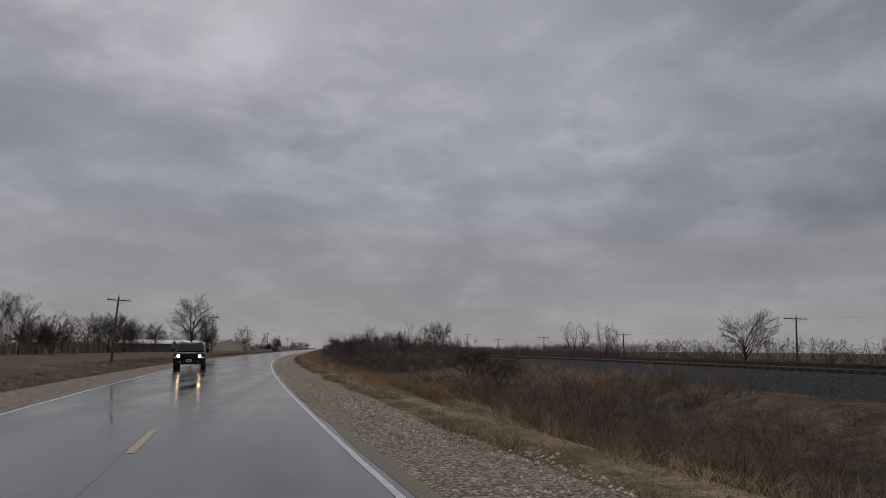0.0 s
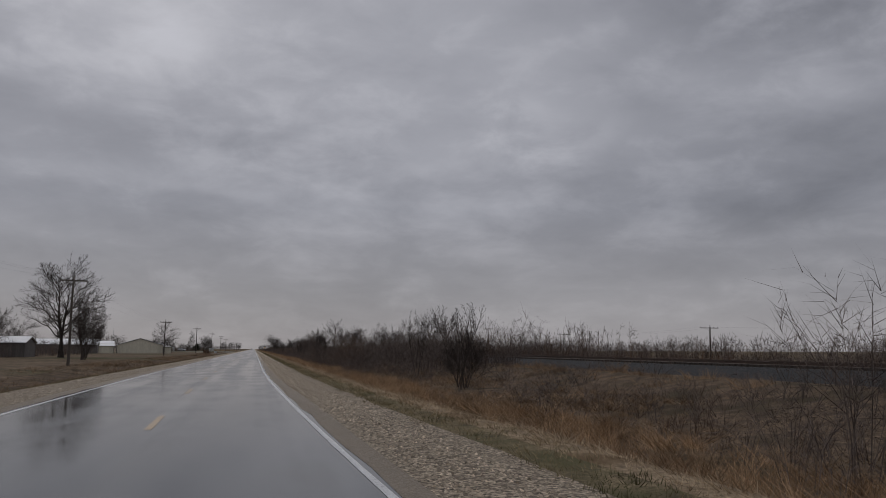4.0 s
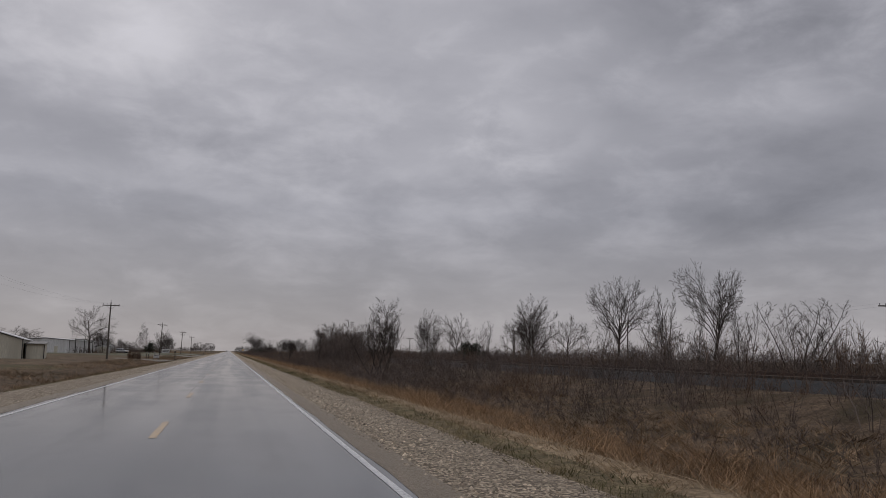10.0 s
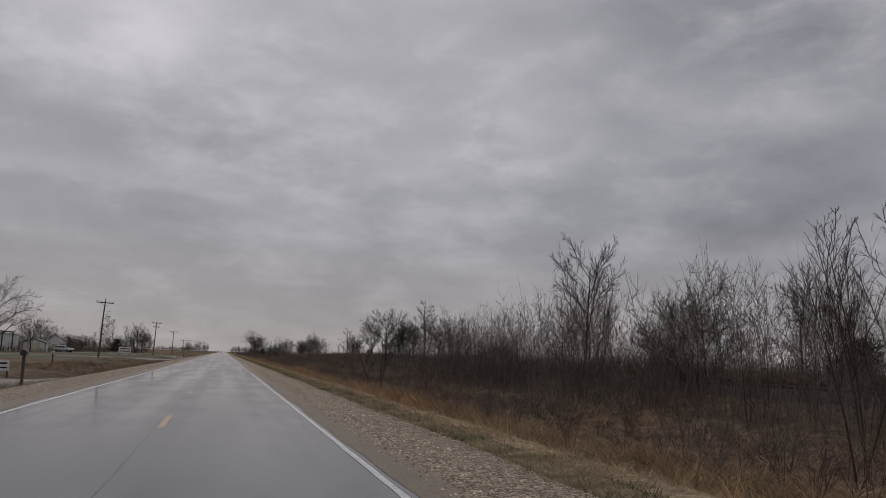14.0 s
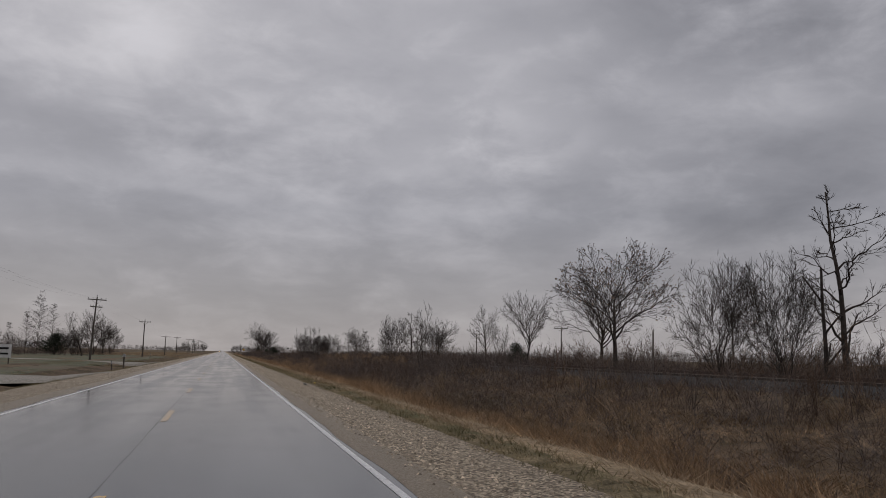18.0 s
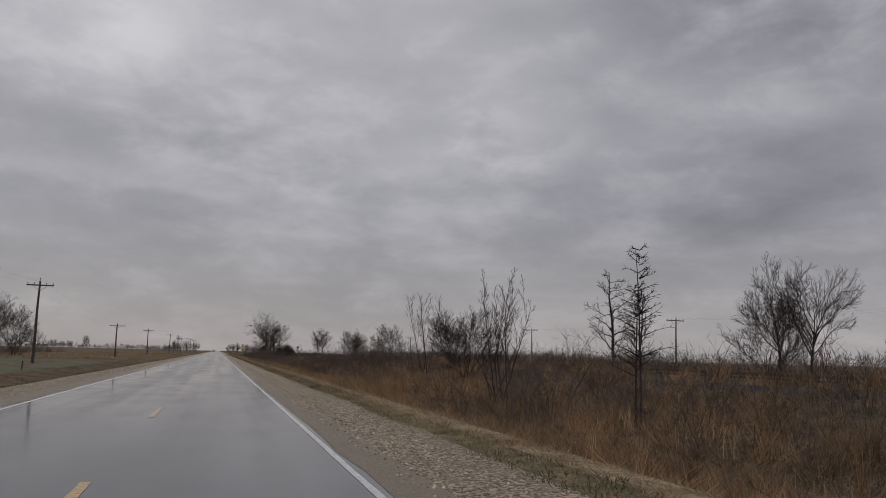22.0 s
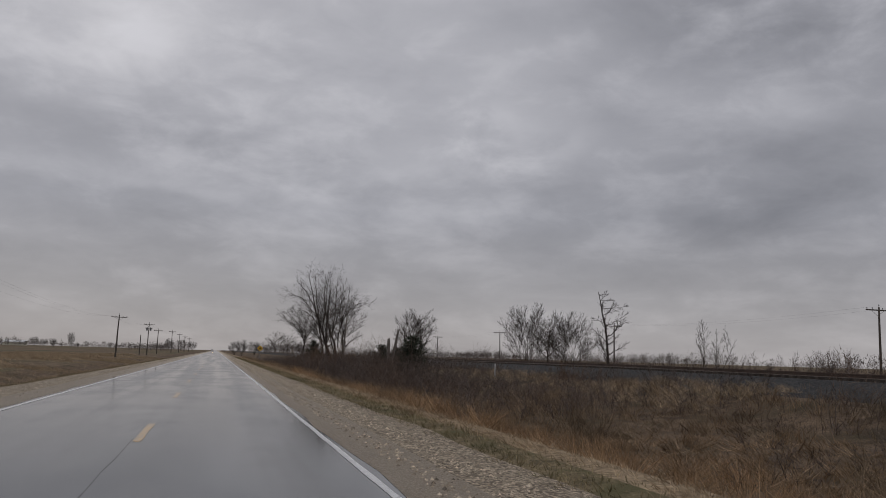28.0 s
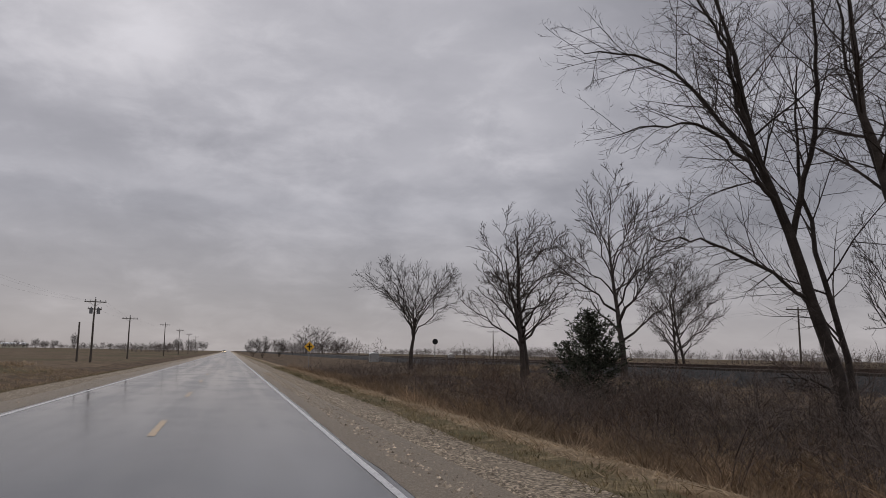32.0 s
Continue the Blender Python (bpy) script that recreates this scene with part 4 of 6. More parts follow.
old_tree(18.2, 848.5, 1.05, [
    [(0, 0, -0.3), (-0.1, 0, 2.0), (-0.9, 0, 4.3), (-1.6, 0.1, 6.3), (-2.1, 0.2, 8.8), (-2.2, 0.3, 12.2)],
    [(-0.9, 0, 4.3), (-0.6, 0.2, 6.8), (-0.5, 0.3, 9.4), (-0.3, 0.4, 12.4)],
    [(0, 0, 2.6), (0, 0.2, 4.8), (0.6, 0.3, 6.6), (1.7, 0.4, 8.4), (3.2, 0.5, 9.2), (4.2, 0.5, 8.8)],
    [(0.4, 0.2, 5.9), (0.9, -0.6, 8.2), (1.2, -1.0, 11.2)],
    [(-0.8, 0, 4.9), (0.2, 0.5, 7.7), (0.6, 0.9, 11.6)],
    [(0.7, 0.3, 6.7), (1.6, 0.9, 8.9), (2.3, 1.3, 10.4)],
    [(0.1, 0.1, 3.4), (1.1, 0.5, 4.8), (1.9, 0.8, 5.4)],
    [(-1.5, 0.1, 6.0), (-1.3, 1.2, 8.6), (-1.2, 1.8, 11.8)]],
    62, "large old bare tree with upswept forked limbs")
tree("round", 35.6, 868.6, 10.2, 5.7)
tree("round", 39.6, 896.7, 11.5, 6.7)
tree("vase", 20.2, 919.7, 12.7, 11.3)
tree("round", 20.6, 885.3, 12.0, 8.5)
tree("tall", 21.7, 887.9, 11.2, 7.2)
tree("round", 22.8, 874.8, 12.6, 8.2)
# a ragged line of young trees along the railway
row = random.Random(9)
for k in range(15):
    tree(row.choice(("sparse", "dense", "sparse", "round")), row.uniform(37, 47), 262 + 5.8 * k + row.uniform(-2, 2), row.uniform(4.2, 7.0), row.uniform(3.2, 5.0))
# left side
tree("round", -28.4, 252.0, 16.4, 13.0)
tree("maple", -29.1, 253.5, 15.2, 13.0)
tree("dense", -24.0, 248.0, 8.6, 6.0)
tree("tall", -20.8, 228.0, 8.2, 4.6)
tree("dense", -20.6, 228.4, 6.8, 4.4)
tree("round", -40.0, 146.0, 10.0, 8.5)
tree("vase", -41.5, 139.0, 10.4, 9.5)
tree("dense", -39.0, 150.0, 6.5, 7.0)
tree("round", -42.0, 176.0, 8.2, 7.5)
tree("dense", -39.0, 200.0, 8.4, 7.5)
tree("round", -39.0, 214.0, 9.2, 7.5)
tree("dense", -40.6, 157.0, 5.6, 7.0)
tree("dense", -41.0, 166.0, 5.4, 7.0)
tree("round", -40.0, 186.0, 8.6, 6.5)
tree("vase", -40.0, 195.0, 8.8, 6.0)
tree("round", -40.0, 207.5, 9.4, 7.0)
tree("dense", -40.0, 219.5, 8.8, 7.5)
tree("dense", -41.0, 233.0, 7.8, 6.5)
tree("round", -38.0, 245.7, 8.3, 6.5)
tree("round", -40.6, 259.0, 8.6, 6.5)
tree("round", -54.2, 300.0, 8.0, 8.0)
tree("round", -54.2, 329.8, 8.6, 8.3)
tree("round", -70.0, 521.6, 11.5, 10.0)
tree("round", -72.0, 545.0, 9.5, 11.0)
tree("maple", -41.2, 541.5, 14.9, 13.0, spin=20)
tree("round", -41.6, 572.0, 8.6, 7.6)
tree("dense", -36.0, 598.0, 4.4, 6.0)
tree("round", -46.0, 606.0, 8.0, 7.0)
tree("round", -75.0, 476.1, 9.4, 10.0)
tree("round", -75.0, 541.4, 12.2, 12.0)
tree("round", -75.0, 598.4, 8.9, 9.0)
tree("round", -75.0, 621.0, 8.9, 9.0)
tree("round", -26.4, 650.0, 6.0, 6.0)
tree("sparse", -29.0, 662.0, 9.4, 4.6, lean=-6)
tree("dense", -29.0, 655.0, 5.2, 4.5)
tree("round", -29.0, 680.8, 10.6, 5.6)
tree("sparse", -29.4, 684.0, 9.8, 6.0)
tree("round", -28.8, 699.0, 8.8, 6.6)
tree("round", -29.0, 700.0, 8.8, 6.2)
tree("dense", -28.6, 712.0, 7.6, 6.0)
tree("dense", -33.0, 666.0, 5.5, 6.0)
tree("round", -54.2, 636.4, 8.9, 8.8)
tree("round", -63.2, 722.6, 9.0, 8.1)
for x, h in ((-143.0, 12.6), (-134.0, 13.6), (-127.5, 12.4)):
    tree("round", x, 1250.0, h, 11.0)
for x, y, h, w in ((-237, 2260, 24, 30), (-262, 2235, 13, 16), (-276, 2240, 12, 18), (-290, 2240, 15, 20), (-345, 2230, 13, 20), (-368, 2240, 15, 22), (-60, 1900, 15, 24), (-44, 1890, 14, 22), (-30, 1900, 12, 22)):
    tree("dense", x, y, h, w)
for x, y, h, w in ((9.9, 1150, 6.6, 6), (13.5, 1152, 7.6, 7), (19.5, 1150, 7.0, 7), (29.5, 1150, 12.2, 10), (36.0, 1153, 11.8, 9), (42, 1150, 8, 8)):
    tree("round" if h > 10 else "dense", x, y, h, w)

# shrubs at the feet of the roadside saplings
tree("dense", 13.9, 249.4, 3.8, 3.2)
tree("dense", 15.2, 247.0, 2.9, 2.6)
# beyond the railway in the bend
tree("vase", 40.2, 56.9, 5.3, 4.3)
tree("sparse", 34.4, 71.4, 4.9, 2.6)
tree("sparse", 35.8, 72.6, 4.6, 2.2)
# small dark shrubs on the cut slope
tree("dense", 19.8, 56.6, 2.4, 1.3)
tree("dense", 19.4, 45.0, 2.1, 2.2)

# ---- snags, cedars and other single plants ----
def snag(x, y, h, forks, label, arms=(), tilt=None, skin=None, girth=1.0):
    """A broken dead trunk with stubs."""
    rng = np.random.RandomState(int(x * 10 + y))
    base = thing("dead_tree", pose(x, y, ground_z(x, y), 0, rng.uniform(-3, 3) if tilt is None else tilt, 0), label, "dead tree", "roadside trees")
    v, f = [], []
    pts, rad = limb(rng, (0, 0, -0.2), (0, 0, 1), h, 0.024 * h ** 0.9 * girth, 0.065 * girth, 8, 0.03, 0.05)
    tubes([(pts, rad)], 9, v, f)
    for i in range(len(v) - 9, len(v)):  # splintered top
        v[i] = (v[i][0], v[i][1], v[i][2] + rng.uniform(-0.10, 0.22))
    f.append(tuple(range(len(v) - 9, len(v))))
    mesh_ob("trunk", v, f, skin or M_SNAG, base, smooth=True)
    arms = arms or [(0.25 + 0.25 * (k % 3), rng.uniform(0.35, 0.8), rng.uniform(0, 6.28), rng.uniform(0.12, 0.3)) for k in range(forks)]
    for share, tilt, way, reach in arms:
        i = int(share * 8)
        d = np.array((math.sin(tilt) * math.cos(way), math.sin(tilt) * math.sin(way), math.cos(tilt)))
        v, f = [], []
        tubes([limb(rng, pts[i], d, h * reach, rad[i] * 0.6, 0.05, 4, 0.08, 0.08)], 7, v, f)
        f.append(tuple(range(len(v) - 7, len(v))))
        mesh_ob("stub", v, f, skin or M_SNAG, base, smooth=True)
    return base


def cedar_mesh(seed):
    rng = np.random.RandomState(seed)
    root = new("cedar")
    v, f = [], []
    tubes([limb(rng, (0, 0, -0.1), (0, 0, 1), 4.4, 0.10, 0.02, 6, 0.03, 0.02)], 7, v, f)
    mesh_ob("trunk", v, f, M_BARK, root)
    v, f = [], []
    for k in range(150):
        u = rng.beta(1.0, 1.25)
        a = k * 2.4 + rng.uniform(-0.5, 0.5)
        reach = (1.5 * (1 - u ** 1.6) + 0.16) * rng.uniform(0.55, 1.15)
        steep = rng.uniform(0.25, 0.8) + 0.7 * u
        way = np.array((math.cos(a), math.sin(a), steep))
        way *= reach / np.linalg.norm(way[:2])
        root_at = np.array((0, 0, 0.05 + 4.1 * u))
        n = int(16 + 34 * reach)
        for t in rng.uniform(0.15, 1.0, n):
            c = root_at + way * t + rng.normal(0, 0.075, 3) * (1.5 - 0.8 * t)
            c[2] += 0.25 * t * t
            d = way / np.linalg.norm(way) + rng.normal(0, 0.55, 3)
            d *= rng.uniform(0.10, 0.24) / np.linalg.norm(d)
            w = np.cross(d, rng.normal(0, 1, 3))
            w = w / np.linalg.norm(w) * rng.uniform(0.022, 0.044)
            i = len(v)
            v += [tuple(c - w), tuple(c + w), tuple(c + d)]
            f.append((i, i + 1, i + 2))
    mesh_ob("crown", v, f, M_CEDAR, root)
    return root


CEDARS = [cedar_mesh(5), cedar_mesh(9)]
for k, (x, y, h, w) in enumerate(((16.7, 866.0, 4.3, 3.4), (21.8, 832.7, 2.8, 3.2), (23.2, 830.5, 2.2, 3.2), (45.1, 413.8, 4.6, 5.0), (43.3, 400.8, 4.2, 4.6), (-33.7, 662.0, 4.6, 5.6), (47.0, 503.0, 4.6, 5.6), (35.2, 562.3, 3.6, 2.8), (20.5, 811.0, 3.7, 3.6), (17.6, 798.8, 3.2, 3.2))):
    c = CEDARS[k] if k < 2 else copy_thing(CEDARS[k % 2], Matrix())
    c.matrix_basis = pose(x, y, ground_z(x, y), 0, 0, 50 * k) @ Matrix.Diagonal((w / 2.9, w / 2.9, h / 4.6, 1))
    tagged(c, "dark green bushy cedar in winter brush", "cedar tree", "cedars")

snag(16.4, 830.6, 6.8, 3, "pale broken dead trunk with stubs in brush", [(0.65, 0.40, 3.0, 0.20), (0.5, 0.5, 0.2, 0.09), (0.9, 0.3, 2.6, 0.07)], -2, girth=1.25)
snag(16.8, 804.6, 4.8, 2, "pale leaning dead trunk broken off in brush", tilt=15, girth=1.6)
snag(17.5, 808.0, 3.8, 2, "short broken dead stump in brush", [(0.5, 0.3, 3.1, 0.2)], 2, girth=2.3)
snag(34.0, 527.6, 4.3, 2, "short broken dead stump in brush")
snag(33.4, 507.2, 7.2, 4, "dark standing dead trunk beside tall tree", skin=M_BARK)


def dead_conifer(x, y, h, full=46):
    """A bare spire with level side branches."""
    rng = np.random.RandomState(int(y))
    base = thing("dead_conifer", pose(x, y, ground_z(x, y)), "leafless conifer spire with level branches", "dead tree", "roadside trees")
    v, f = [], []
    pts, rad = limb(rng, (0, 0, -0.1), (0, 0, 1), h, 0.055, 0.008, 8, 0.02, 0.02)
    tubes([(pts, rad)], 7, v, f)
    mesh_ob("trunk", v, f, M_BARK, base, smooth=True)
    v, f = [], []
    for k in range(full):
        u = rng.uniform(0.16 if full > 60 else 0.34, 0.98)
        p = np.array((0, 0, u * h))
        a = k * 2.4 + rng.uniform(-0.5, 0.5)
        ln = h * (0.36 if full > 60 else 0.28) * (1.05 - u) * rng.uniform(0.5, 1.0) + 0.2
        lp, lr = limb(rng, p, (math.cos(a), math.sin(a), 0.45), ln, 0.02, 0.004, 4, 0.06, 0.0)
        tubes([(lp, lr)], 3, v, f)
        for _ in range(11):
            q = lp[rng.randint(1, 5)]
            d = turn(rng, lp[-1] - lp[0], rng.uniform(0.4, 1.0), rng.uniform(0, 6.28)) * rng.uniform(0.15, 0.4) * h / 8
            w = np.cross(d, rng.normal(0, 1, 3))
            w = w / np.linalg.norm(w) * 0.002 * h
            i = len(v)
            v += [tuple(q - w), tuple(q + w), tuple(q + d)]
            f.append((i, i + 1, i + 2))
    mesh_ob("crown", v, f, M_TWIG, base)


for x, y, h in ((-37.0, 636, 6.0), (-37.0, 650, 8.6), (-37.2, 661.8, 13.5), (-36.8, 674.6, 11.4)):
    dead_conifer(x, y, h, 110)
dead_conifer(14.5, 596.2, 6.1)
dead_conifer(15.4, 598.2, 5.0)


# ---- brush, grass, stones: patches of 12 m along the road, laid on the ground's profile ----
PATCH = 12.0


def blade(v, f, p, d, w, rng, bend=0.0):
    """One slender tapering blade or stem, bent once when bend is given."""
    s = np.cross(d, rng.normal(0, 1, 3))
    s = s / (np.linalg.norm(s) + 1e-9) * w
    i = len(v)
    if bend:
        mid = p + d * 0.55
        tip = p + d + np.array((rng.normal(0, bend), rng.normal(0, bend), -abs(rng.normal(0, bend * 0.6))))
        v += [tuple(p - s), tuple(p + s), tuple(mid + s * 0.7), tuple(mid - s * 0.7), tuple(tip)]
        f += [(i, i + 1, i + 2, i + 3), (i + 3, i + 2, i + 4)]
    else:
        v += [tuple(p - s), tuple(p + s), tuple(p + d)]
        f.append((i, i + 1, i + 2))


def brush_patch(name, d0, d1, bushes, h0, h1, stems, twigs, seed, mat, label, thick=1.0, spread=0.55, length=0.40):
    """Leafless bushes: from each foot several stems that arch outwards, with forked twigs towards their ends."""
    rng = np.random.RandomState(seed)
    tri, quad = [], []
    for _ in range(bushes):
        cx, cy = rng.uniform(d0, d1), rng.uniform(0, PATCH)
        big = h0 + (h1 - h0) * rng.beta(1.4, 1.9)
        foot = np.array((cx, cy, ground_z(cx) - 0.05))
        for k in range(stems):
            a = rng.uniform(0, 6.283)
            h, out = big * rng.uniform(0.6, 1.08), big * spread * rng.uniform(0.1, 1.0)
            p0 = foot + (0.25 * out * math.cos(a), 0.25 * out * math.sin(a), 0)
            p1 = p0 + (0.35 * out * math.cos(a), 0.35 * out * math.sin(a), 0.5 * h)
            p2 = p0 + np.array((out * math.cos(a), out * math.sin(a), h)) + rng.normal(0, 0.06 * h, 3)
            w = (0.004 + 0.0022 * h) * thick
            quad.append((p0, p1, w, 0.6 * w))
            tri.append((p1[None], (p2 - p1)[None], np.array([0.6 * w])))
            u = rng.uniform(0.08, 1.0, twigs)[:, None] ** 0.55
            base = np.where(u < 0.5, p0 + (p1 - p0) * u * 2, p1 + (p2 - p1) * (u * 2 - 1))
            d = (p2 - p0) / h * 0.8 + rng.normal(0, 0.5, (twigs, 3))
            d *= (h * length * rng.uniform(0.4, 1.0, (twigs, 1)) * (1.25 - 0.6 * u)) / np.linalg.norm(d, axis=1)[:, None]
            tri.append((base, d, np.full(twigs, 0.55 * w)))
            b2, d2 = np.repeat(base, 2, 0), np.repeat(d, 2, 0)
            e = d2 * rng.uniform(0.35, 0.6, (len(d2), 1)) + rng.normal(0, 0.26, d2.shape) * np.linalg.norm(d2, axis=1)[:, None]
            tri.append((b2 + d2 * rng.uniform(0.3, 0.9, (len(d2), 1)), e, np.full(len(d2), 0.42 * w)))
    P, D, W = (np.concatenate([t[i] for t in tri]) for i in range(3))
    S = np.cross(D, rng.normal(0, 1, D.shape))
    S *= (W / (np.linalg.norm(S, axis=1) + 1e-9))[:, None]
    v = np.stack((P - S, P + S, P + D), 1).reshape(-1, 3).tolist()
    f = [(3 * k, 3 * k + 1, 3 * k + 2) for k in range(len(P))]
    for p, q, w0, w1 in quad:
        side = np.cross(q - p, rng.normal(0, 1, 3))
        side /= np.linalg.norm(side) + 1e-9
        b = len(v)
        v += [tuple(p - side * w0), tuple(p + side * w0), tuple(q + side * w1), tuple(q - side * w1)]
        f.append((b, b + 1, b + 2, b + 3))
    return tagged(mesh_ob(name, v, f, mat), label, "brush", kind="stuff")


def grass_patch(name, d0, d1, tufts, per, h0, h1, seed, mat, label, width=0.008, lean=0.35, bend=0.0):
    rng = np.random.RandomState(seed)
    v, f = [], []
    clumps = [(rng.uniform(d0, d1), rng.uniform(0, PATCH), rng.uniform(0.65, 1.25)) for _ in range(max(3, tufts // 16))]
    for k in range(tufts):
        if h1 > 0.5 and rng.rand() < 0.4:
            cx, cy, ch = clumps[rng.randint(len(clumps))]
            x, y = min(d1, max(d0, cx + rng.normal(0, 0.32))), cy + rng.normal(0, 0.32)
            h = rng.uniform(0.6 * h0 + 0.4 * h1, h1) * ch
        else:
            x, y = rng.uniform(d0, d1), rng.uniform(0, PATCH)
            h = rng.uniform(h0, h1) * 0.8
        sway = rng.normal(0, lean, 2) + np.array((-0.25, -0.3)) * lean
        for _ in range(per):
            px, py = x + rng.normal(0, 0.10), y + rng.normal(0, 0.10)
            l = sway + rng.normal(0, 0.55 * lean, 2)
            hh = h * rng.uniform(0.6, 1.1)
            blade(v, f, np.array((px, py, ground_z(px) - 0.03)), np.array((l[0] * hh, l[1] * hh, hh)), width, rng, bend * hh)
    return tagged(mesh_ob(name, v, f, mat), label, "grass", kind="stuff")


def lay(ob, d, y, first, sy=1.0, sz=1.0):
    """The patch or a copy of it, moved to start at y on the bend's offset."""
    o = ob if first else copy_thing(ob, Matrix())
    x = centre_x(y + PATCH / 2) * follow(d)
    slope = (centre_x(y + PATCH) - centre_x(y)) / PATCH * follow(d)
    ym, c = y + PATCH / 2, centre_x(y + PATCH / 2)
    squeeze = c * (follow(d + 3) - follow(d - 3)) / 6
    z0 = ground_z(d, 0)
    bank = (ground_z(d + 3, 0) - ground_z(d - 3, 0)) / 6
    tip = (ground_z(d + 3, ym) - ground_z(d - 3, ym)) / 6 - sz * bank
    o.matrix_basis = Matrix(((1 + squeeze, slope, 0, x - slope * PATCH / 2 - squeeze * d), (0, sy, 0, y if sy > 0 else y + PATCH),
                             (tip, 0, sz, ground_z(d, ym) - sz * z0 - tip * d), (0, 0, 0, 1)))
    return o


used = set()


def place(ob, d, y, flip=False, sz=1.0):
    lay(ob, d, y, ob.name not in used, -1.0 if flip else 1.0, sz)
    used.add(ob.name)


B_TEXT = "dense dark leafless brush beside the ditch"
LOW = {}
REACH = {21: 2.9, 37: 3.4}
for d, n, stems, thick in ((14, 50, 6, 1.3), (21, 34, 6, 2.0), (37, 36, 6, 3.4), (41, 34, 6, 4.0), (63, 40, 6, 4.4)):
    LOW[d] = [brush_patch("brush", d - REACH.get(d, 4.6), d + REACH.get(d, 4.6), n, 0.8, 3.1, stems, 9 if d == 14 else 6, 100 + d + k, M_BRUSH, B_TEXT, thick, 0.7) for k in range(3 if d < 30 else 2)]
HIGH = {}
for d, n, thick in ((14, 34, 1.5), (21, 24, 1.7), (41, 34, 2.8), (63, 28, 3.2)):
    HIGH[d] = [brush_patch("thicket", d - REACH.get(d, 4.5), d + REACH.get(d, 4.5), n, 1.8, 4.4, 4, 11, 200 + d + k, M_BRUSH, "tall leafless sapling thicket beside the road", thick, 0.22, 0.30) for k in range(3 if d < 30 else 2)]
BIG = {d: [brush_patch("bushes", d - (2.0 if d == 14 else 2.9), d + (4.6 if d == 14 else 2.9), 26, 2.3, 5.3, 10, 13, 260 + d + k, M_BRUSH, "tall dense leafless bushes beside the ditch", thick, 0.42, 0.34) for k in range(3)] for d, thick in ((14, 1.1), (21, 1.4))}
TANGLE = [brush_patch("scrub", 10.8, 24.2, 84, 0.5, 1.5, 6, 9, 290 + k, M_BRUSH, "dark tangled leafless scrub on the rail bank", 2.0, 0.75, 0.45) for k in range(3)]
TALL = [grass_patch("tall_grass", 6.8, 12.0, 450, 11, 0.3, 0.9, 300 + k, M_RUSSET, "tall russet dry grass in the ditch", 0.0055, 0.5) for k in range(3)]
MID = [grass_patch("rough_grass", 12, 23, 350, 10, 0.4, 1.15, 310 + k, M_UMBER, "rough brown dry grass beyond the ditch", 0.010, 0.45) for k in range(2)]
WEEDS = [grass_patch("weeds", 8.8, 18.5, 520, 9, 0.15, 0.5, 365 + k, M_UMBER, "low brown matted weeds in the ditch", 0.012, 0.9) for k in range(2)]
STRANDS = [grass_patch("matted_grass", 6.6, 14.0, 170, 5, 0.12, 0.4, 360 + k, M_STRAW, "pale matted dry grass strands in the ditch", 0.006, 1.6) for k in range(2)]
MIDT = [grass_patch("rough_grass", 12, 23, 400, 11, 0.3, 0.8, 315, M_RUSSET, "rough tan dry grass beyond the ditch", 0.010, 0.5)]
TALLD = [grass_patch("tall_grass", 6.8, 12.0, 420, 11, 0.3, 0.9, 305 + k, M_UMBER, "dark brown dry grass in the ditch", 0.006, 0.5) for k in range(2)]
BANK = [grass_patch("bank_grass", 18.2, 24.6, 460, 7, 0.2, 0.55, 320 + k, M_STRAW, "pale tan dry grass on the rail bank", 0.009, 0.7) for k in range(2)]
VERGE = [grass_patch("verge_grass", 5.15, 6.2, 300, 7, 0.06, 0.19, 330 + k, M_GREENISH, "short tan and green verge grass", 0.010, 0.5) for k in range(3)]
LIP = [grass_patch("lip_grass", 5.95, 7.2, 280, 7, 0.08, 0.26, 335 + k, M_STRAW, "pale tan grass along the ditch lip", 0.007, 0.8) for k in range(2)]
LVERGE = [grass_patch("verge_grass", -7.2, -5.65, 110, 6, 0.08, 0.25, 340 + k, M_GREENISH, "short tan and green verge grass", 0.007, 0.5) for k in range(2)]
LSHORT = [grass_patch("lawn_grass", -13, -6.4, 380, 7, 0.06, 0.2, 355, M_GREENISH, "short green and tan grass on the bank", 0.013, 0.6)]
LBANK = [grass_patch("bank_grass", -15, -8.6, 460, 7, 0.12, 0.38, 356, M_STRAW, "pale tan grass on the ditch bank", 0.014, 0.6)]
LFIELD = [grass_patch("field_grass", -36, -14.5, 420, 6, 0.15, 0.45, 357, M_STRAW, "pale tan rough grass at the field edge", 0.024, 0.6)]
LTALL = [grass_patch("ditch_grass", -15, -7.2, 300, 7, 0.25, 0.7, 350 + k, M_UMBER, "brown dry grass in the ditch", 0.011, 0.5) for k in range(2)]

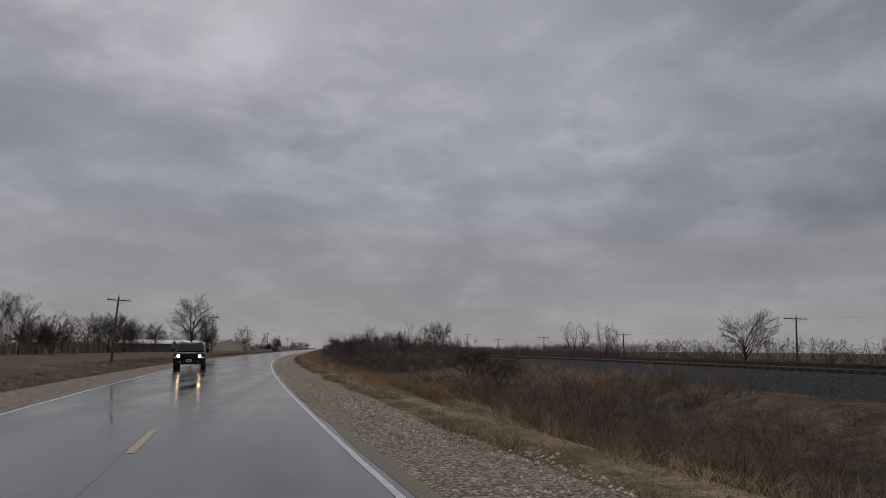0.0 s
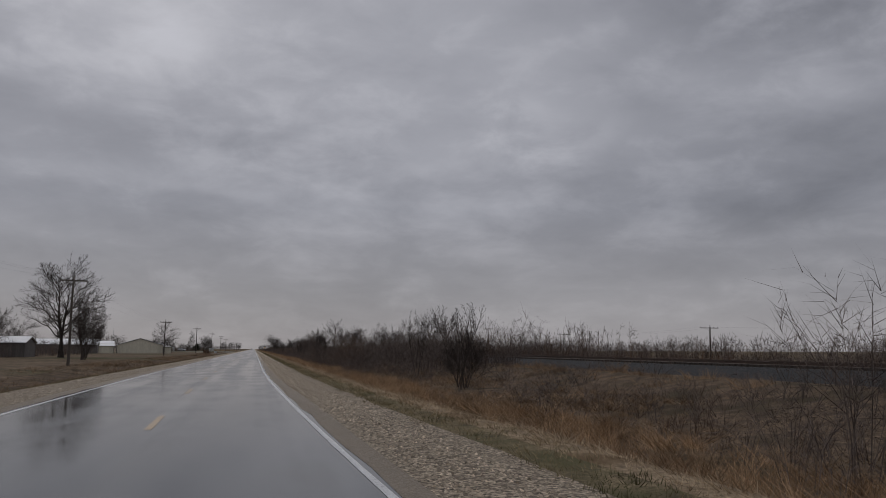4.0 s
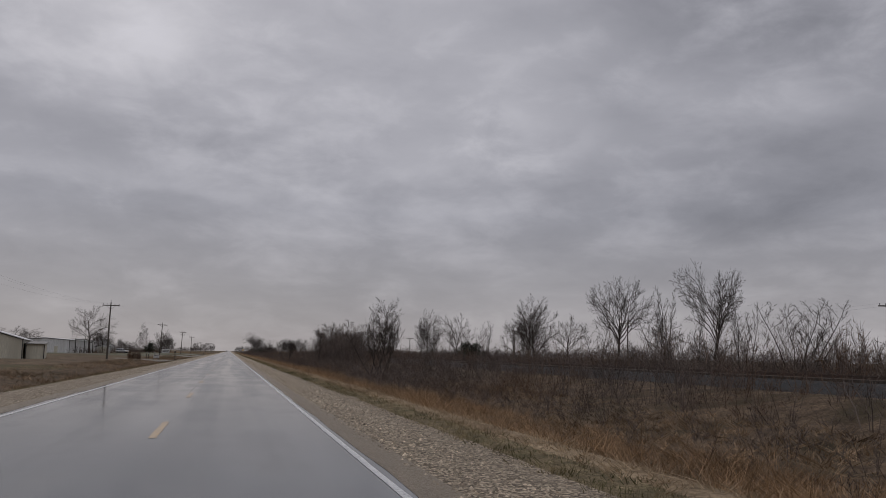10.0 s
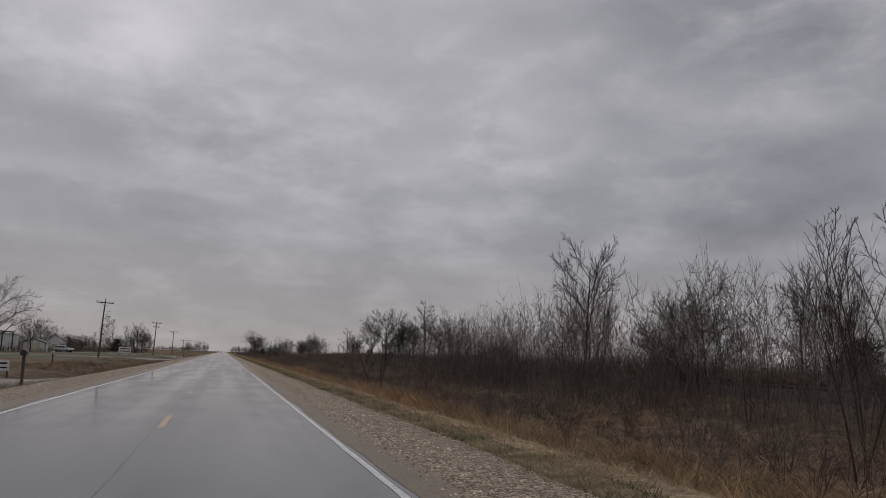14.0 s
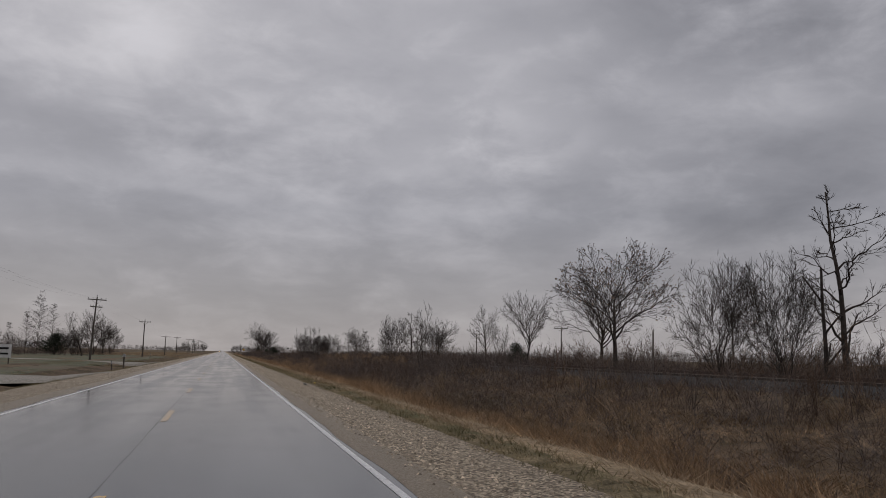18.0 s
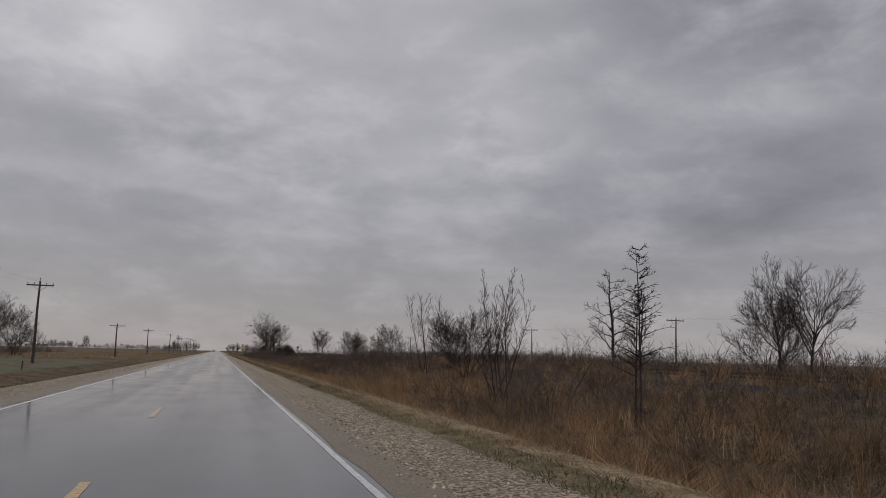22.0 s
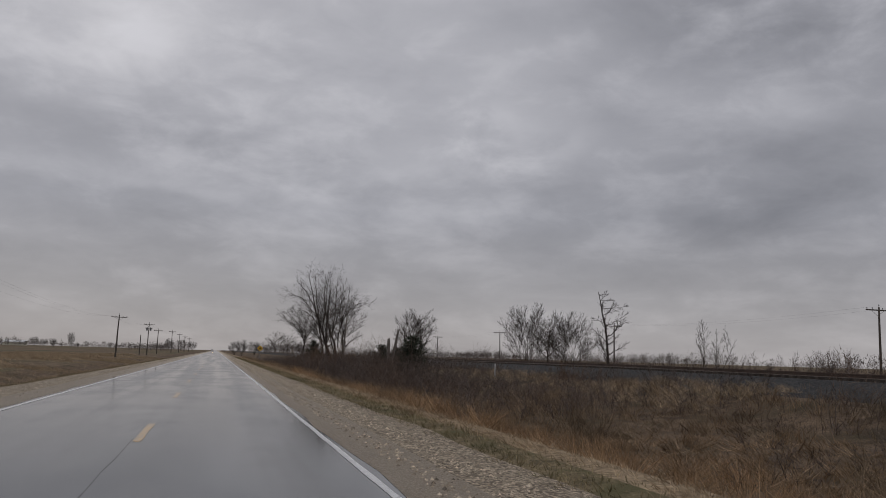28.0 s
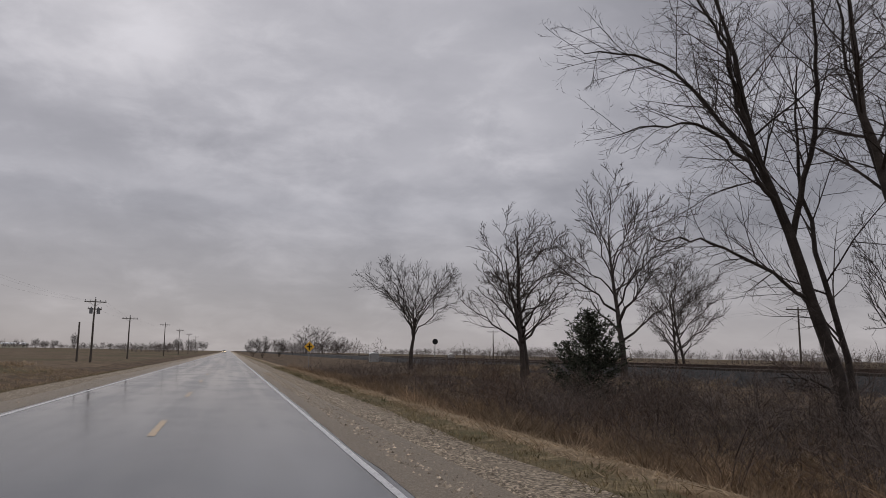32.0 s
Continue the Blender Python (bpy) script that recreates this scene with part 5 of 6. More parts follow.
rnd = random.Random(4)
for k in range(-2, 76):
    y = k * PATCH
    fl = bool(k % 2)
    place(VERGE[k % 3], 5.6, y, fl)
    place(LIP[k % 2], 6.3, y, fl)
    if 30 < y < 655 or 710 < y < 790:
        place(TALL[k % 3], 8.5, y, fl, 0.75 if y < 300 else 1.0)
    else:
        place(TALLD[k % 2], 8.5, y, fl, 0.85)
    place(STRANDS[k % 2], 8.5, y, fl)
    place(WEEDS[k % 2], 13, y, not fl, 0.8 if y < 130 else 1.0)
    place(MIDT[0] if 48 < y < 72 or 120 < y < 180 or 560 < y < 650 else MID[k % 2], 17, y, fl, 1.5 if 560 < y < 650 else (0.6 if 72 < y < 130 or 180 < y < 470 or y > 765 else 1.0))
    place(LVERGE[k % 2], -6.4, y, fl)
    if y < 400 or 425 < y < 500:
        place(LTALL[k % 2], -10, y, fl, 0.8)
    elif y < 690:
        place(LSHORT[0], -10, y, fl)
    else:
        place(LBANK[0], -10, y, fl)
        place(LFIELD[0], -25, y, fl)
        place(LFIELD[0], -22, y, not fl, 0.8)
        place(LSHORT[0], -9, y, not fl, 1.2)
    if 30 < y < 110 or y > 600:
        place(BANK[k % 2], 21.4, y, fl)


# brush by stretch: y from, y to, row, kind, share, height
BEND = [
    (-24, 48, 14, "low", 1.0, 0.55),
    (-24, 36, 14, "low", 1.0, 0.4),
    (0, 48, 21, "low", 1.0, 0.45),
    (48, 72, 14, "low", 0.35, 0.4),
    (48, 72, 21, "low", 0.5, 0.4),
    (0, 930, 63, "low", 1.0, 0.9),
    (0, 130, 37, "low", 0.6, 0.5),
    (72, 108, 14, "low", 1.0, 0.7),
    (72, 130, 21, "low", 1.0, 0.65),
    (72, 96, 21, "big", 1.0, 0.45),
    (96, 130, 14, "low", 0.6, 0.7),
    (108, 120, 14, "big", 1.0, 0.8),
    (96, 930, 63, "high", 0.4, 0.8),
    (96, 170, 41, "low", 0.6, 0.9),
    (130, 172, 14, "low", 0.5, 0.45),
    (130, 172, 21, "low", 1.0, 0.5),
    (130, 172, 37, "low", 0.6, 0.6),
    (192, 228, 14, "high", 0.5, 0.98),
    (192, 228, 14, "big", 1.0, 0.85),
    (168, 228, 14, "low", 0.8, 0.65),
    (168, 240, 21, "big", 1.0, 0.78),
    (180, 252, 21, "high", 0.8, 0.75),
    (190, 345, 41, "high", 1.0, 1.25),
]
WOODS_EDGE = [
    (228, 345, 14, "low", 0.7, 0.5),
    (312, 350, 14, "low", 1.0, 0.6),
    (240, 372, 21, "low", 1.0, 0.9),
    (240, 372, 21, "low", 1.0, 0.5),
    (220, 372, 37, "low", 1.0, 1.1),
    (200, 372, 41, "low", 1.0, 1.15),
    (345, 600, 41, "high", 0.9, 0.85),
    (345, 384, 14, "low", 0.6, 0.65),
    (372, 388, 21, "low", 1.0, 0.65),
    (360, 470, 37, "low", 0.8, 1.2),
    (372, 450, 21, "high", 0.8, 0.8),
    (384, 446, 14, "low", 0.7, 0.5),
    (383, 450, 21, "big", 1.0, 1.1),
    (395, 450, 21, "high", 1.0, 0.9),
    (383, 450, 21, "low", 1.0, 0.95),
]
FARM_SIDE = [
    (446, 470, 14, "low", 0.6, 0.55),
    (470, 600, 14, "low", 0.25, 0.5),
    (450, 600, 21, "low", 1.0, 0.95),
    (450, 600, 21, "low", 1.0, 0.6),
    (480, 528, 14, "low", 0.8, 0.5),
    (526, 564, 14, "low", 1.0, 0.85),
    (450, 600, 37, "low", 1.0, 1.15),
    (470, 560, 21, "high", 0.35, 0.45),
    (470, 600, 41, "low", 1.0, 1.15),
    (540, 590, 21, "high", 0.6, 0.6),
    (596, 700, 37, "low", 1.0, 1.0),
    (596, 654, 21, "low", 1.0, 0.85),
    (648, 720, 21, "low", 1.0, 1.05),
    (596, 720, 41, "low", 1.0, 1.1),
    (600, 900, 41, "high", 0.3, 0.7),
    (588, 616, 14, "low", 1.0, 0.85),
    (634, 662, 14, "low", 1.0, 0.55),
    (654, 700, 14, "low", 0.9, 0.6),
]
OPEN_SIDE = [
    (690, 776, 14, "low", 0.35, 0.5),
    (654, 756, 21, "low", 1.0, 0.85),
    (720, 800, 21, "low", 1.0, 0.6),
    (768, 792, 14, "low", 1.0, 0.65),
    (700, 930, 37, "low", 0.8, 0.75),
    (776, 848, 14, "low", 1.0, 1.15),
    (776, 848, 14, "low", 1.0, 0.9),
    (796, 848, 21, "low", 1.0, 0.75),
    (840, 876, 14, "low", 1.0, 0.75),
    (840, 900, 14, "low", 0.9, 0.6),
    (836, 864, 14, "big", 1.0, 0.42),
    (876, 930, 14, "low", 0.8, 0.85),
    (848, 930, 21, "low", 1.0, 0.8),
    (848, 900, 21, "low", 0.8, 0.5),
]
for y0, y1, d, kind, share, sz in itertools.chain(BEND, WOODS_EDGE, FARM_SIDE, OPEN_SIDE):
    bank = {"low": LOW, "high": HIGH, "big": BIG}[kind]
    for k in range(int(math.ceil(y0 / PATCH)), int(y1 / PATCH)):
        if rnd.random() < share:
            place(bank[d][rnd.randrange(len(bank[d]))], d, k * PATCH, rnd.random() < 0.5, sz * rnd.uniform(0.85, 1.15))


# tangled scrub on the bank: y from, y to, height
SCRUB = [(-24, 36, 0.7), (72, 132, 0.9), (132, 168, 0.6), (168, 264, 1.05), (264, 372, 0.95), (372, 456, 1.1), (456, 528, 0.8), (528, 564, 1.15), (654, 768, 0.85), (768, 852, 1.0), (852, 936, 0.85)]
for y0, y1, sz in SCRUB:
    for k in range(int(y0 / PATCH), int(y1 / PATCH)):
        place(TANGLE[rnd.randrange(3)], 17.5, k * PATCH, rnd.random() < 0.5, sz * rnd.uniform(0.85, 1.15))

for ob in itertools.chain(*LOW.values(), *HIGH.values(), *BIG.values()):
    if ob.name not in used:
        bpy.data.objects.remove(ob)


def stones(name, d0, d1, n, seed, zf):
    rng = np.random.RandomState(seed)
    v, f = [], []
    for k in range(n):
        x, y = rng.uniform(d0, d1), rng.uniform(0, PATCH)
        r = rng.uniform(0.014, 0.038) * (1.6 if rng.rand() < 0.06 else 1)
        z = zf(x) - 0.004
        i = len(v)
        a = rng.uniform(0, 6.28)
        for dx, dy, dz in ((1, 0.1, 0), (-0.6, 0.85, 0), (-0.5, -0.9, 0), (0.1, 0.1, 0.8)):
            jx, jy = dx * rng.uniform(0.7, 1.3), dy * rng.uniform(0.6, 1.1)
            v.append((x + r * (jx * math.cos(a) - jy * math.sin(a)), y + r * (jx * math.sin(a) + jy * math.cos(a)), z + r * dz))
        for q in ((0, 1, 3), (1, 2, 3), (2, 0, 3)):
            f.append(tuple(i + t for t in q))
    return tagged(mesh_ob(name, v, f, M_STONE), "loose wet crushed stones on the shoulder", "gravel", kind="stuff")


def flat_right(x):
    return float(np.interp(x, [3.2, 3.75, 4.25, 4.8, 5.4], [0.003, 0.01, -0.01, -0.04, -0.085]))


STONES = [stones("gravel", 3.5, 4.75, 1050, 400 + k, flat_right) for k in range(2)]
LSTONES = [stones("gravel", -5.7, -3.7, 240, 410 + k, lambda x: float(np.interp(x, [-5.75, -5.0, -4.35, -3.8, -3.22], [-0.1, -0.05, -0.02, 0.01, 0.003]))) for k in range(2)]
for k in range(-1, 74):
    place(STONES[k % 2], 4.3, k * PATCH, bool(k % 3 == 0))
    place(LSTONES[k % 2], -4.5, k * PATCH, bool(k % 3 == 0))


LBRUSH = [brush_patch("thicket", -46, -36, 30, 1.2, 3.4, 6, 6, 600 + k, M_BRUSH, "leafless brush under the farm trees", 2.6) for k in range(2)]
for k in range(9, 27):
    place(LBRUSH[k % 2], -41, k * PATCH, bool(k % 3), rnd.uniform(1.0, 1.4))
for k in (44, 46, 48, 49, 50, 51, 52, 53, 54, 55, 56, 57, 58, 60, 62, 63, 65, 66):
    place(LBRUSH[k % 2], -41, k * PATCH, bool(k % 3), rnd.uniform(0.5, 0.8))
YBRUSH = brush_patch("thicket", -34, -26, 20, 0.8, 2.4, 6, 6, 620, M_BRUSH, "leafless brush under the farm trees", 2.0)
for k in (54, 55, 56, 57, 58, 59):
    place(YBRUSH, -30, k * PATCH, bool(k % 2), rnd.uniform(0.8, 1.2))

# ---- far woods along the horizon ----
def woods_patch(seed, length=90.0, depth=30.0, n=80, wide=1.0):
    rng = np.random.RandomState(seed)
    v, f = [], []
    for k in range(n):
        x, y, h = rng.uniform(0, depth), rng.uniform(-2, length + 2), rng.uniform(3.2, 6.5)
        blade(v, f, np.array((x, y, -0.4)), np.array((0, 0, 0.8 * h)), 0.10, rng)
        for _ in range(30):  # twigs in a rounded crown
            q = rng.normal(0, 1, 3)
            q *= rng.uniform(0.2, 1.0) ** 0.5 / np.linalg.norm(q)
            p = np.array((x, y, 0.56 * h)) + q * (0.36 * h, 0.36 * h, 0.40 * h)
            d = (q + rng.normal(0, 0.5, 3) + (0, 0, 0.5)) * h * rng.uniform(0.08, 0.16)
            blade(v, f, p - 0.5 * d, d, rng.uniform(0.05, 0.13) * wide, rng)
    return tagged(mesh_ob("far_woods", v, f, M_HAZY_WOODS), "grey-brown leafless woods on the horizon", "woods", kind="stuff")


WOODS = [woods_patch(500), woods_patch(501)]
spots = []
for k in range(-2, 22):
    spots.append((rnd.uniform(190, 250), k * 86 + rnd.uniform(-6, 6), 0, rnd.uniform(1.1, 1.7)))
for k in range(12):
    spots.append((130 + 80 * k, 1900 - 40 * k, 90, 1.2))
for k in range(-2, 18):
    if k < 4 or k > 6:
        spots.append((-rnd.uniform(330, 430), k * 100 + rnd.uniform(-20, 20), 0, rnd.uniform(0.6, 0.9)))
spots += [(24, 1120, 0, 1.2), (26, 1230, 0, 1.3), (-50, 1420, 0, 1.3), (-60, 1330, 0, 1.0), (-70, 100, 0, 1.1), (-72, 188, 0, 1.2), (-78, 276, 0, 1.0), (-82, 640, 0, 1.0), (-84, 728, 0, 1.0)]
for k, (x, y, turned, s) in enumerate(spots):
    o = WOODS[k] if k < 2 else copy_thing(WOODS[k % 2], Matrix())
    o.matrix_basis = pose(x, y, 0, 0, 0, turned) @ Matrix.Diagonal((1, 1, s, 1))
# thicker windbreaks behind the fields at the far end
BELT = woods_patch(502, 90.0, 14.0, 70, 2.2)
for k in range(18):
    o = BELT if k == 0 else copy_thing(BELT, Matrix())
    o.matrix_basis = pose(-45 - 82 * (k % 12), 1900 + 37 * (k * 7 % 5) - 420 * (k > 11), 0, 0, 0, 90) @ Matrix.Diagonal((1, 1, rnd.uniform(0.8, 1.7), 1))

# ---- buildings on the left ----
M_TAN = material("tan_metal_siding", (0.50, 0.47, 0.38), (0.57, 0.54, 0.44), 0.6, rough=0.5, bump=0.15, stretch=(4, 4, 0.2), stain=(0.43, 0.40, 0.32))
M_WHITE_SIDING = material("white_metal_siding", (0.58, 0.58, 0.57), (0.66, 0.66, 0.65), 0.6, rough=0.5, bump=0.15, stretch=(4, 4, 0.2), stain=(0.48, 0.47, 0.45))
M_DARK_SIDING = material("dark_board_siding", (0.09, 0.08, 0.075), (0.14, 0.125, 0.115), 0.7, rough=0.7, bump=0.3, stretch=(3, 3, 0.3))
M_ROOF = material("white_metal_roof", (0.60, 0.61, 0.62), (0.70, 0.70, 0.71), 0.5, rough=0.35, bump=0.1, stain=(0.5, 0.5, 0.49))
M_ROOF_GREY = material("grey_shingle_roof", (0.16, 0.155, 0.15), (0.22, 0.21, 0.205), 0.8, rough=0.7, bump=0.4)
M_TRIM = plain("dark_trim", (0.05, 0.045, 0.04), 0.5)
M_PANE = plain("window_pane", (0.03, 0.035, 0.04), 0.08)


def building(name, label, category, m, w, l, eave, ridge, wall, roof, doors=(), windows=()):
    """A gabled building: the front gable faces -y, w across x and l deep, origin at the middle of the front wall's foot."""
    b = thing(name, m, label, category)
    t = 0.15
    for y, sgn in ((0.0, 1), (l - t, 1)):
        bm = bmesh.new()
        prism(bm, [(-w / 2, -0.3), (w / 2, -0.3), (w / 2, eave), (0, ridge), (-w / 2, eave)], "y", y, y + t)
        part("gable_wall", bm, wall, b)
    for s in (-1, 1):
        bm = bmesh.new()
        x0 = s * w / 2
        box(bm, min(x0, x0 - s * t), max(x0, x0 - s * t), t, l - t, -0.3, eave)
        part("side_wall", bm, wall, b)
        bm = bmesh.new()
        o = 0.3
        k = (ridge - eave) / (w / 2)
        prism(bm, [(0, ridge + 0.02), (s * (w / 2 + o), eave - k * o + 0.02), (s * (w / 2 + o), eave - k * o + 0.12), (0, ridge + 0.13)], "y", -o, l + o)
        part("roof", bm, roof, b)
        bm = bmesh.new()
        prism(bm, [(0, ridge - 0.12), (s * (w / 2 + 0.02), eave - 0.12), (s * (w / 2 + 0.02), eave + 0.0), (0, ridge + 0.0)], "y", -0.06, 0.0)
        part("trim", bm, M_TRIM, b, "dark gable trim")
        bm = bmesh.new()
        box(bm, min(s * w / 2, s * (w / 2 - 0.14)), max(s * w / 2, s * (w / 2 - 0.14)), -0.03, 0.0, -0.2, eave - 0.13)
        part("trim", bm, M_TRIM, b, "dark corner trim")
    for x, dw, dh in doors:
        bm = bmesh.new()
        box(bm, x - dw / 2, x + dw / 2, -0.05, 0.0, -0.1, dh, 0.01)
        part("door", bm, M_WHITE_SIDING if wall is not M_WHITE_SIDING else M_TAN, b)
    for x, z in windows:
        bm = bmesh.new()
        box(bm, x - 0.55, x + 0.55, -0.05, 0.0, z - 0.5, z + 0.5)
        box(bm, x - 0.47, x + 0.47, -0.06, -0.045, z - 0.42, z + 0.42)
        win = part("window", bm, M_TRIM, b)
        bm = bmesh.new()
        box(bm, x - 0.45, x + 0.45, -0.07, -0.062, z - 0.4, z + 0.4)
        part("pane", bm, M_PANE, win)
    return b


def lean_to(name, label, m, w, l, low, high, wall, roof):
    """A shed roofed from low (front, -y) to high (back)."""
    b = thing(name, m, label, "shed")
    bm = bmesh.new()
    prism(bm, [(0, -0.3), (l, -0.3), (l, high), (0, low)], "x", -w / 2, -w / 2 + 0.12)
    part("side_wall", bm, wall, b)
    bm = bmesh.new()
    prism(bm, [(0, -0.3), (l, -0.3), (l, high), (0, low)], "x", w / 2 - 0.12, w / 2)
    part("side_wall", bm, wall, b)
    bm = bmesh.new()
    box(bm, -w / 2 + 0.12, w / 2 - 0.12, 0, 0.12, -0.3, low)
    part("front_wall", bm, wall, b)
    bm = bmesh.new()
    k = (high - low) / l
    prism(bm, [(-0.35, low - 0.35 * k + 0.01), (l + 0.1, high + 0.1 * k + 0.01), (l + 0.1, high + 0.1 * k + 0.1), (-0.35, low - 0.35 * k + 0.1)], "x", -w / 2 - 0.2, w / 2 + 0.2)
    part("roof", bm, roof, b)
    for s in (-1, 1):
        bm = bmesh.new()
        box(bm, s * w / 2 - 0.07, s * w / 2 + 0.07, -0.03, 0.0, -0.2, low - 0.1)
        part("trim", bm, M_TRIM, b, "dark corner trim")
    return b


building("pole_barn", "tan metal pole barn with white roof", "barn", pose(-33.0, 384.2, -0.3, 0, 0, 9.4), 13.9, 22.0, 2.70, 4.77, M_TAN, M_ROOF)
lean_to("lean_to", "tan metal lean-to on the pole barn", pose(-24.9, 386.8, -0.3, 0, 0, 9.4), 2.3, 12.0, 2.07, 2.43, M_TAN, M_TRIM)
lean_to("barn_wing", "low tan barn wing with white metal roof", pose(-43.0, 379.0, -0.3, 0, 0, 9.4), 5.8, 12.0, 2.34, 3.87, M_TAN, M_ROOF)
building("machine_shed", "long dark machine shed with pale roof", "shed", pose(-42.0, 362.9, -0.3, 0, 0, 97), 9.0, 24.0, 2.70, 4.14, M_DARK_SIDING, M_ROOF)
building("long_shed", "long low dark shed with pale roof behind trees", "shed", pose(-35.2, 259.7, -0.3, 0, 0, 90), 7.2, 16.0, 2.52, 3.5, M_DARK_SIDING, M_ROOF)
building("workshop", "long low white metal workshop beside the lawn", "workshop", pose(-52.0, 531.0, -0.3), 13.6, 46.0, 4.0, 4.5, M_WHITE_SIDING, M_ROOF, ((-2, 3.4, 3.2), (3, 1.0, 2.1)))
frame_ob = thing("carport_frame", pose(-43.6, 531.0, -0.25), "dark steel carport frame before the white workshop", "carport")
for y in (0, 16, 24, 33):
    bm = bmesh.new()
    box(bm, -0.12, 0.12, y - 0.12, y + 0.12, -0.2, 4.05)
    part("post", bm, M_TRIM, frame_ob)
bm = bmesh.new()
box(bm, -0.15, 0.15, -0.4, 33.4, 4.05, 4.35, 0.02)
part("beam", bm, M_TRIM, frame_ob)
for k in range(9):
    b = thing("bollard", pose(-42.0, 529 + 4.2 * k, -0.25), "short dark wooden yard post", "post", "yard posts")
    bm = bmesh.new()
    rod(bm, (0, 0, -0.2), (0, 0, 0.9), 0.11, 0.10, 8)
    part("post", bm, M_POLE, b)
building("garage", "small white gabled garage", "garage", pose(-42.2, 579.0, -0.3, 0, 0, 6), 5.0, 7.0, 2.2, 3.1, M_WHITE_SIDING, M_ROOF_GREY, ((0, 2.6, 2.1),))
building("farmhouse", "white farmhouse with grey roof behind trees", "house", pose(-52.4, 658.6, -0.3, 0, 0, 20), 8.1, 12.0, 2.70, 5.40, M_WHITE_SIDING, M_ROOF_GREY, ((0, 1.0, 2.1),), ((-2.6, 1.6), (2.6, 1.6)))
building("farm_shed", "far white farm shed across the field", "shed", pose(-294, 2200, 0, 0, 0, 90), 14.0, 34.0, 5.0, 8.0, M_TAN, M_ROOF)
building("farm_shed", "far white farm shed across the field", "shed", pose(-345, 2200, 0, 0, 0, 90), 12.0, 14.0, 6.0, 10.0, M_WHITE_SIDING, M_ROOF)

# radio mast
mast = thing("radio_mast", pose(-287, 1960, 0), "thin distant radio mast across the field", "mast")
bm = bmesh.new()
rod(bm, (0, 0, 0), (0, 0, 40), 0.4, 0.25, 6)
part("shaft", bm, plain("galvanised_steel", (0.3, 0.3, 0.31), 0.5, 0.6), mast)
bm = bmesh.new()
rod(bm, (0, 0, 40), (0, 0, 43), 0.1, n=5)
part("tip", bm, M_TRIM, mast)

# ---- driveways, lawn, roadside things ----
M_DRIVE = gravel_ground("driveway_gravel", (0.20, 0.18, 0.15), (0.42, 0.385, 0.335), spec=0.12, rough=0.7, cell=14.0)
M_LAWN = material("winter_lawn", (0.05, 0.058, 0.024), (0.10, 0.095, 0.045), 0.25, rough=0.9, bump=0.5, fine=0.3, stain=(0.10, 0.075, 0.04))


def lane(name, pts, half, label):
    verts, faces = [], []
    for i, (x, y) in enumerate(pts):
        a, b = pts[max(i - 1, 0)], pts[min(i + 1, len(pts) - 1)]
        dx, dy = b[0] - a[0], b[1] - a[1]
        n = math.hypot(dx, dy)
        for s in (-1.35, -1, 0, 1, 1.35):
            px, py = x - s * half * dy / n, y + s * half * dx / n
            top = max(ground_z(px, py), -0.42) + 0.07 - 0.05 * abs(s)
            verts.append((px, py, top if abs(s) < 1.2 else ground_z(px, py) - 0.12))
    for i in range(len(pts) - 1):
        for k in range(4):
            faces.append((i * 5 + k, i * 5 + k + 1, i * 5 + 6 + k, i * 5 + 5 + k))
    return tagged(mesh_ob(name, verts, faces, M_DRIVE), label, "driveway", kind="structure")


lane("driveway", [(-5.2, 409), (-8, 409.2), (-11, 409.5), (-14, 410), (-17, 411)], 1.9, "short gravel field entrance across the ditch")
lane("driveway", [(-5.2, 522), (-8, 521.5), (-13, 520), (-20, 517.5), (-31, 515), (-42, 513), (-63, 512)], 3.4, "pale gravel farm driveway across the ditch")
lane("driveway", [(-5.2, 576), (-8, 577.5), (-13.5, 582), (-22, 589), (-30, 595), (-42, 599), (-63, 602)], 2.2, "pale gravel farm driveway across the ditch")
verts, faces = [], []
ys = np.linspace(470, 690, 56)
xs = (-11.9, -14.5, -18, -24, -31, -40, -54)
for y in ys:
    for x in xs:
        verts.append((x, y, ground_z(x, y) + 0.012))
n = len(xs)
for r in range(len(ys) - 1):
    for k in range(n - 1):
        faces.append((r * n + k + 1, r * n + k, (r + 1) * n + k, (r + 1) * n + k + 1))
tagged(mesh_ob("lawn", verts, faces, M_LAWN), "dull green winter lawn by the farmyard", "lawn", kind="structure")

M_GALV = plain("galvanised_post", (0.28, 0.28, 0.28), 0.5, 0.5)
M_MAILBOX = plain("mailbox_grey", (0.33, 0.33, 0.32), 0.4, 0.2)


def mailbox(x, y, z, skin=None, label="grey metal mailbox on a dark wooden post"):
    b = thing("mailbox", pose(x, y, z, 0, 0, 4), label, "mailbox")
    bm = bmesh.new()
    box(bm, -0.06, 0.06, -0.06, 0.06, -0.3, 1.0, 0.01)
    part("post", bm, M_POLE, b)
    bm = bmesh.new()
    arch = [(-0.13, 1.0), (0.13, 1.0)] + [(0.13 * math.cos(a), 1.13 + 0.13 * math.sin(a)) for a in np.linspace(0, math.pi, 9)]
    prism(bm, arch, "y", -0.28, 0.28)
    body = part("box", bm, skin or M_MAILBOX, b)
    bm = bmesh.new()
    box(bm, 0.135, 0.145, -0.1, -0.06, 1.08, 1.32)
    part("flag", bm, plain("flag_red", (0.35, 0.05, 0.04), 0.5), body)
    return b


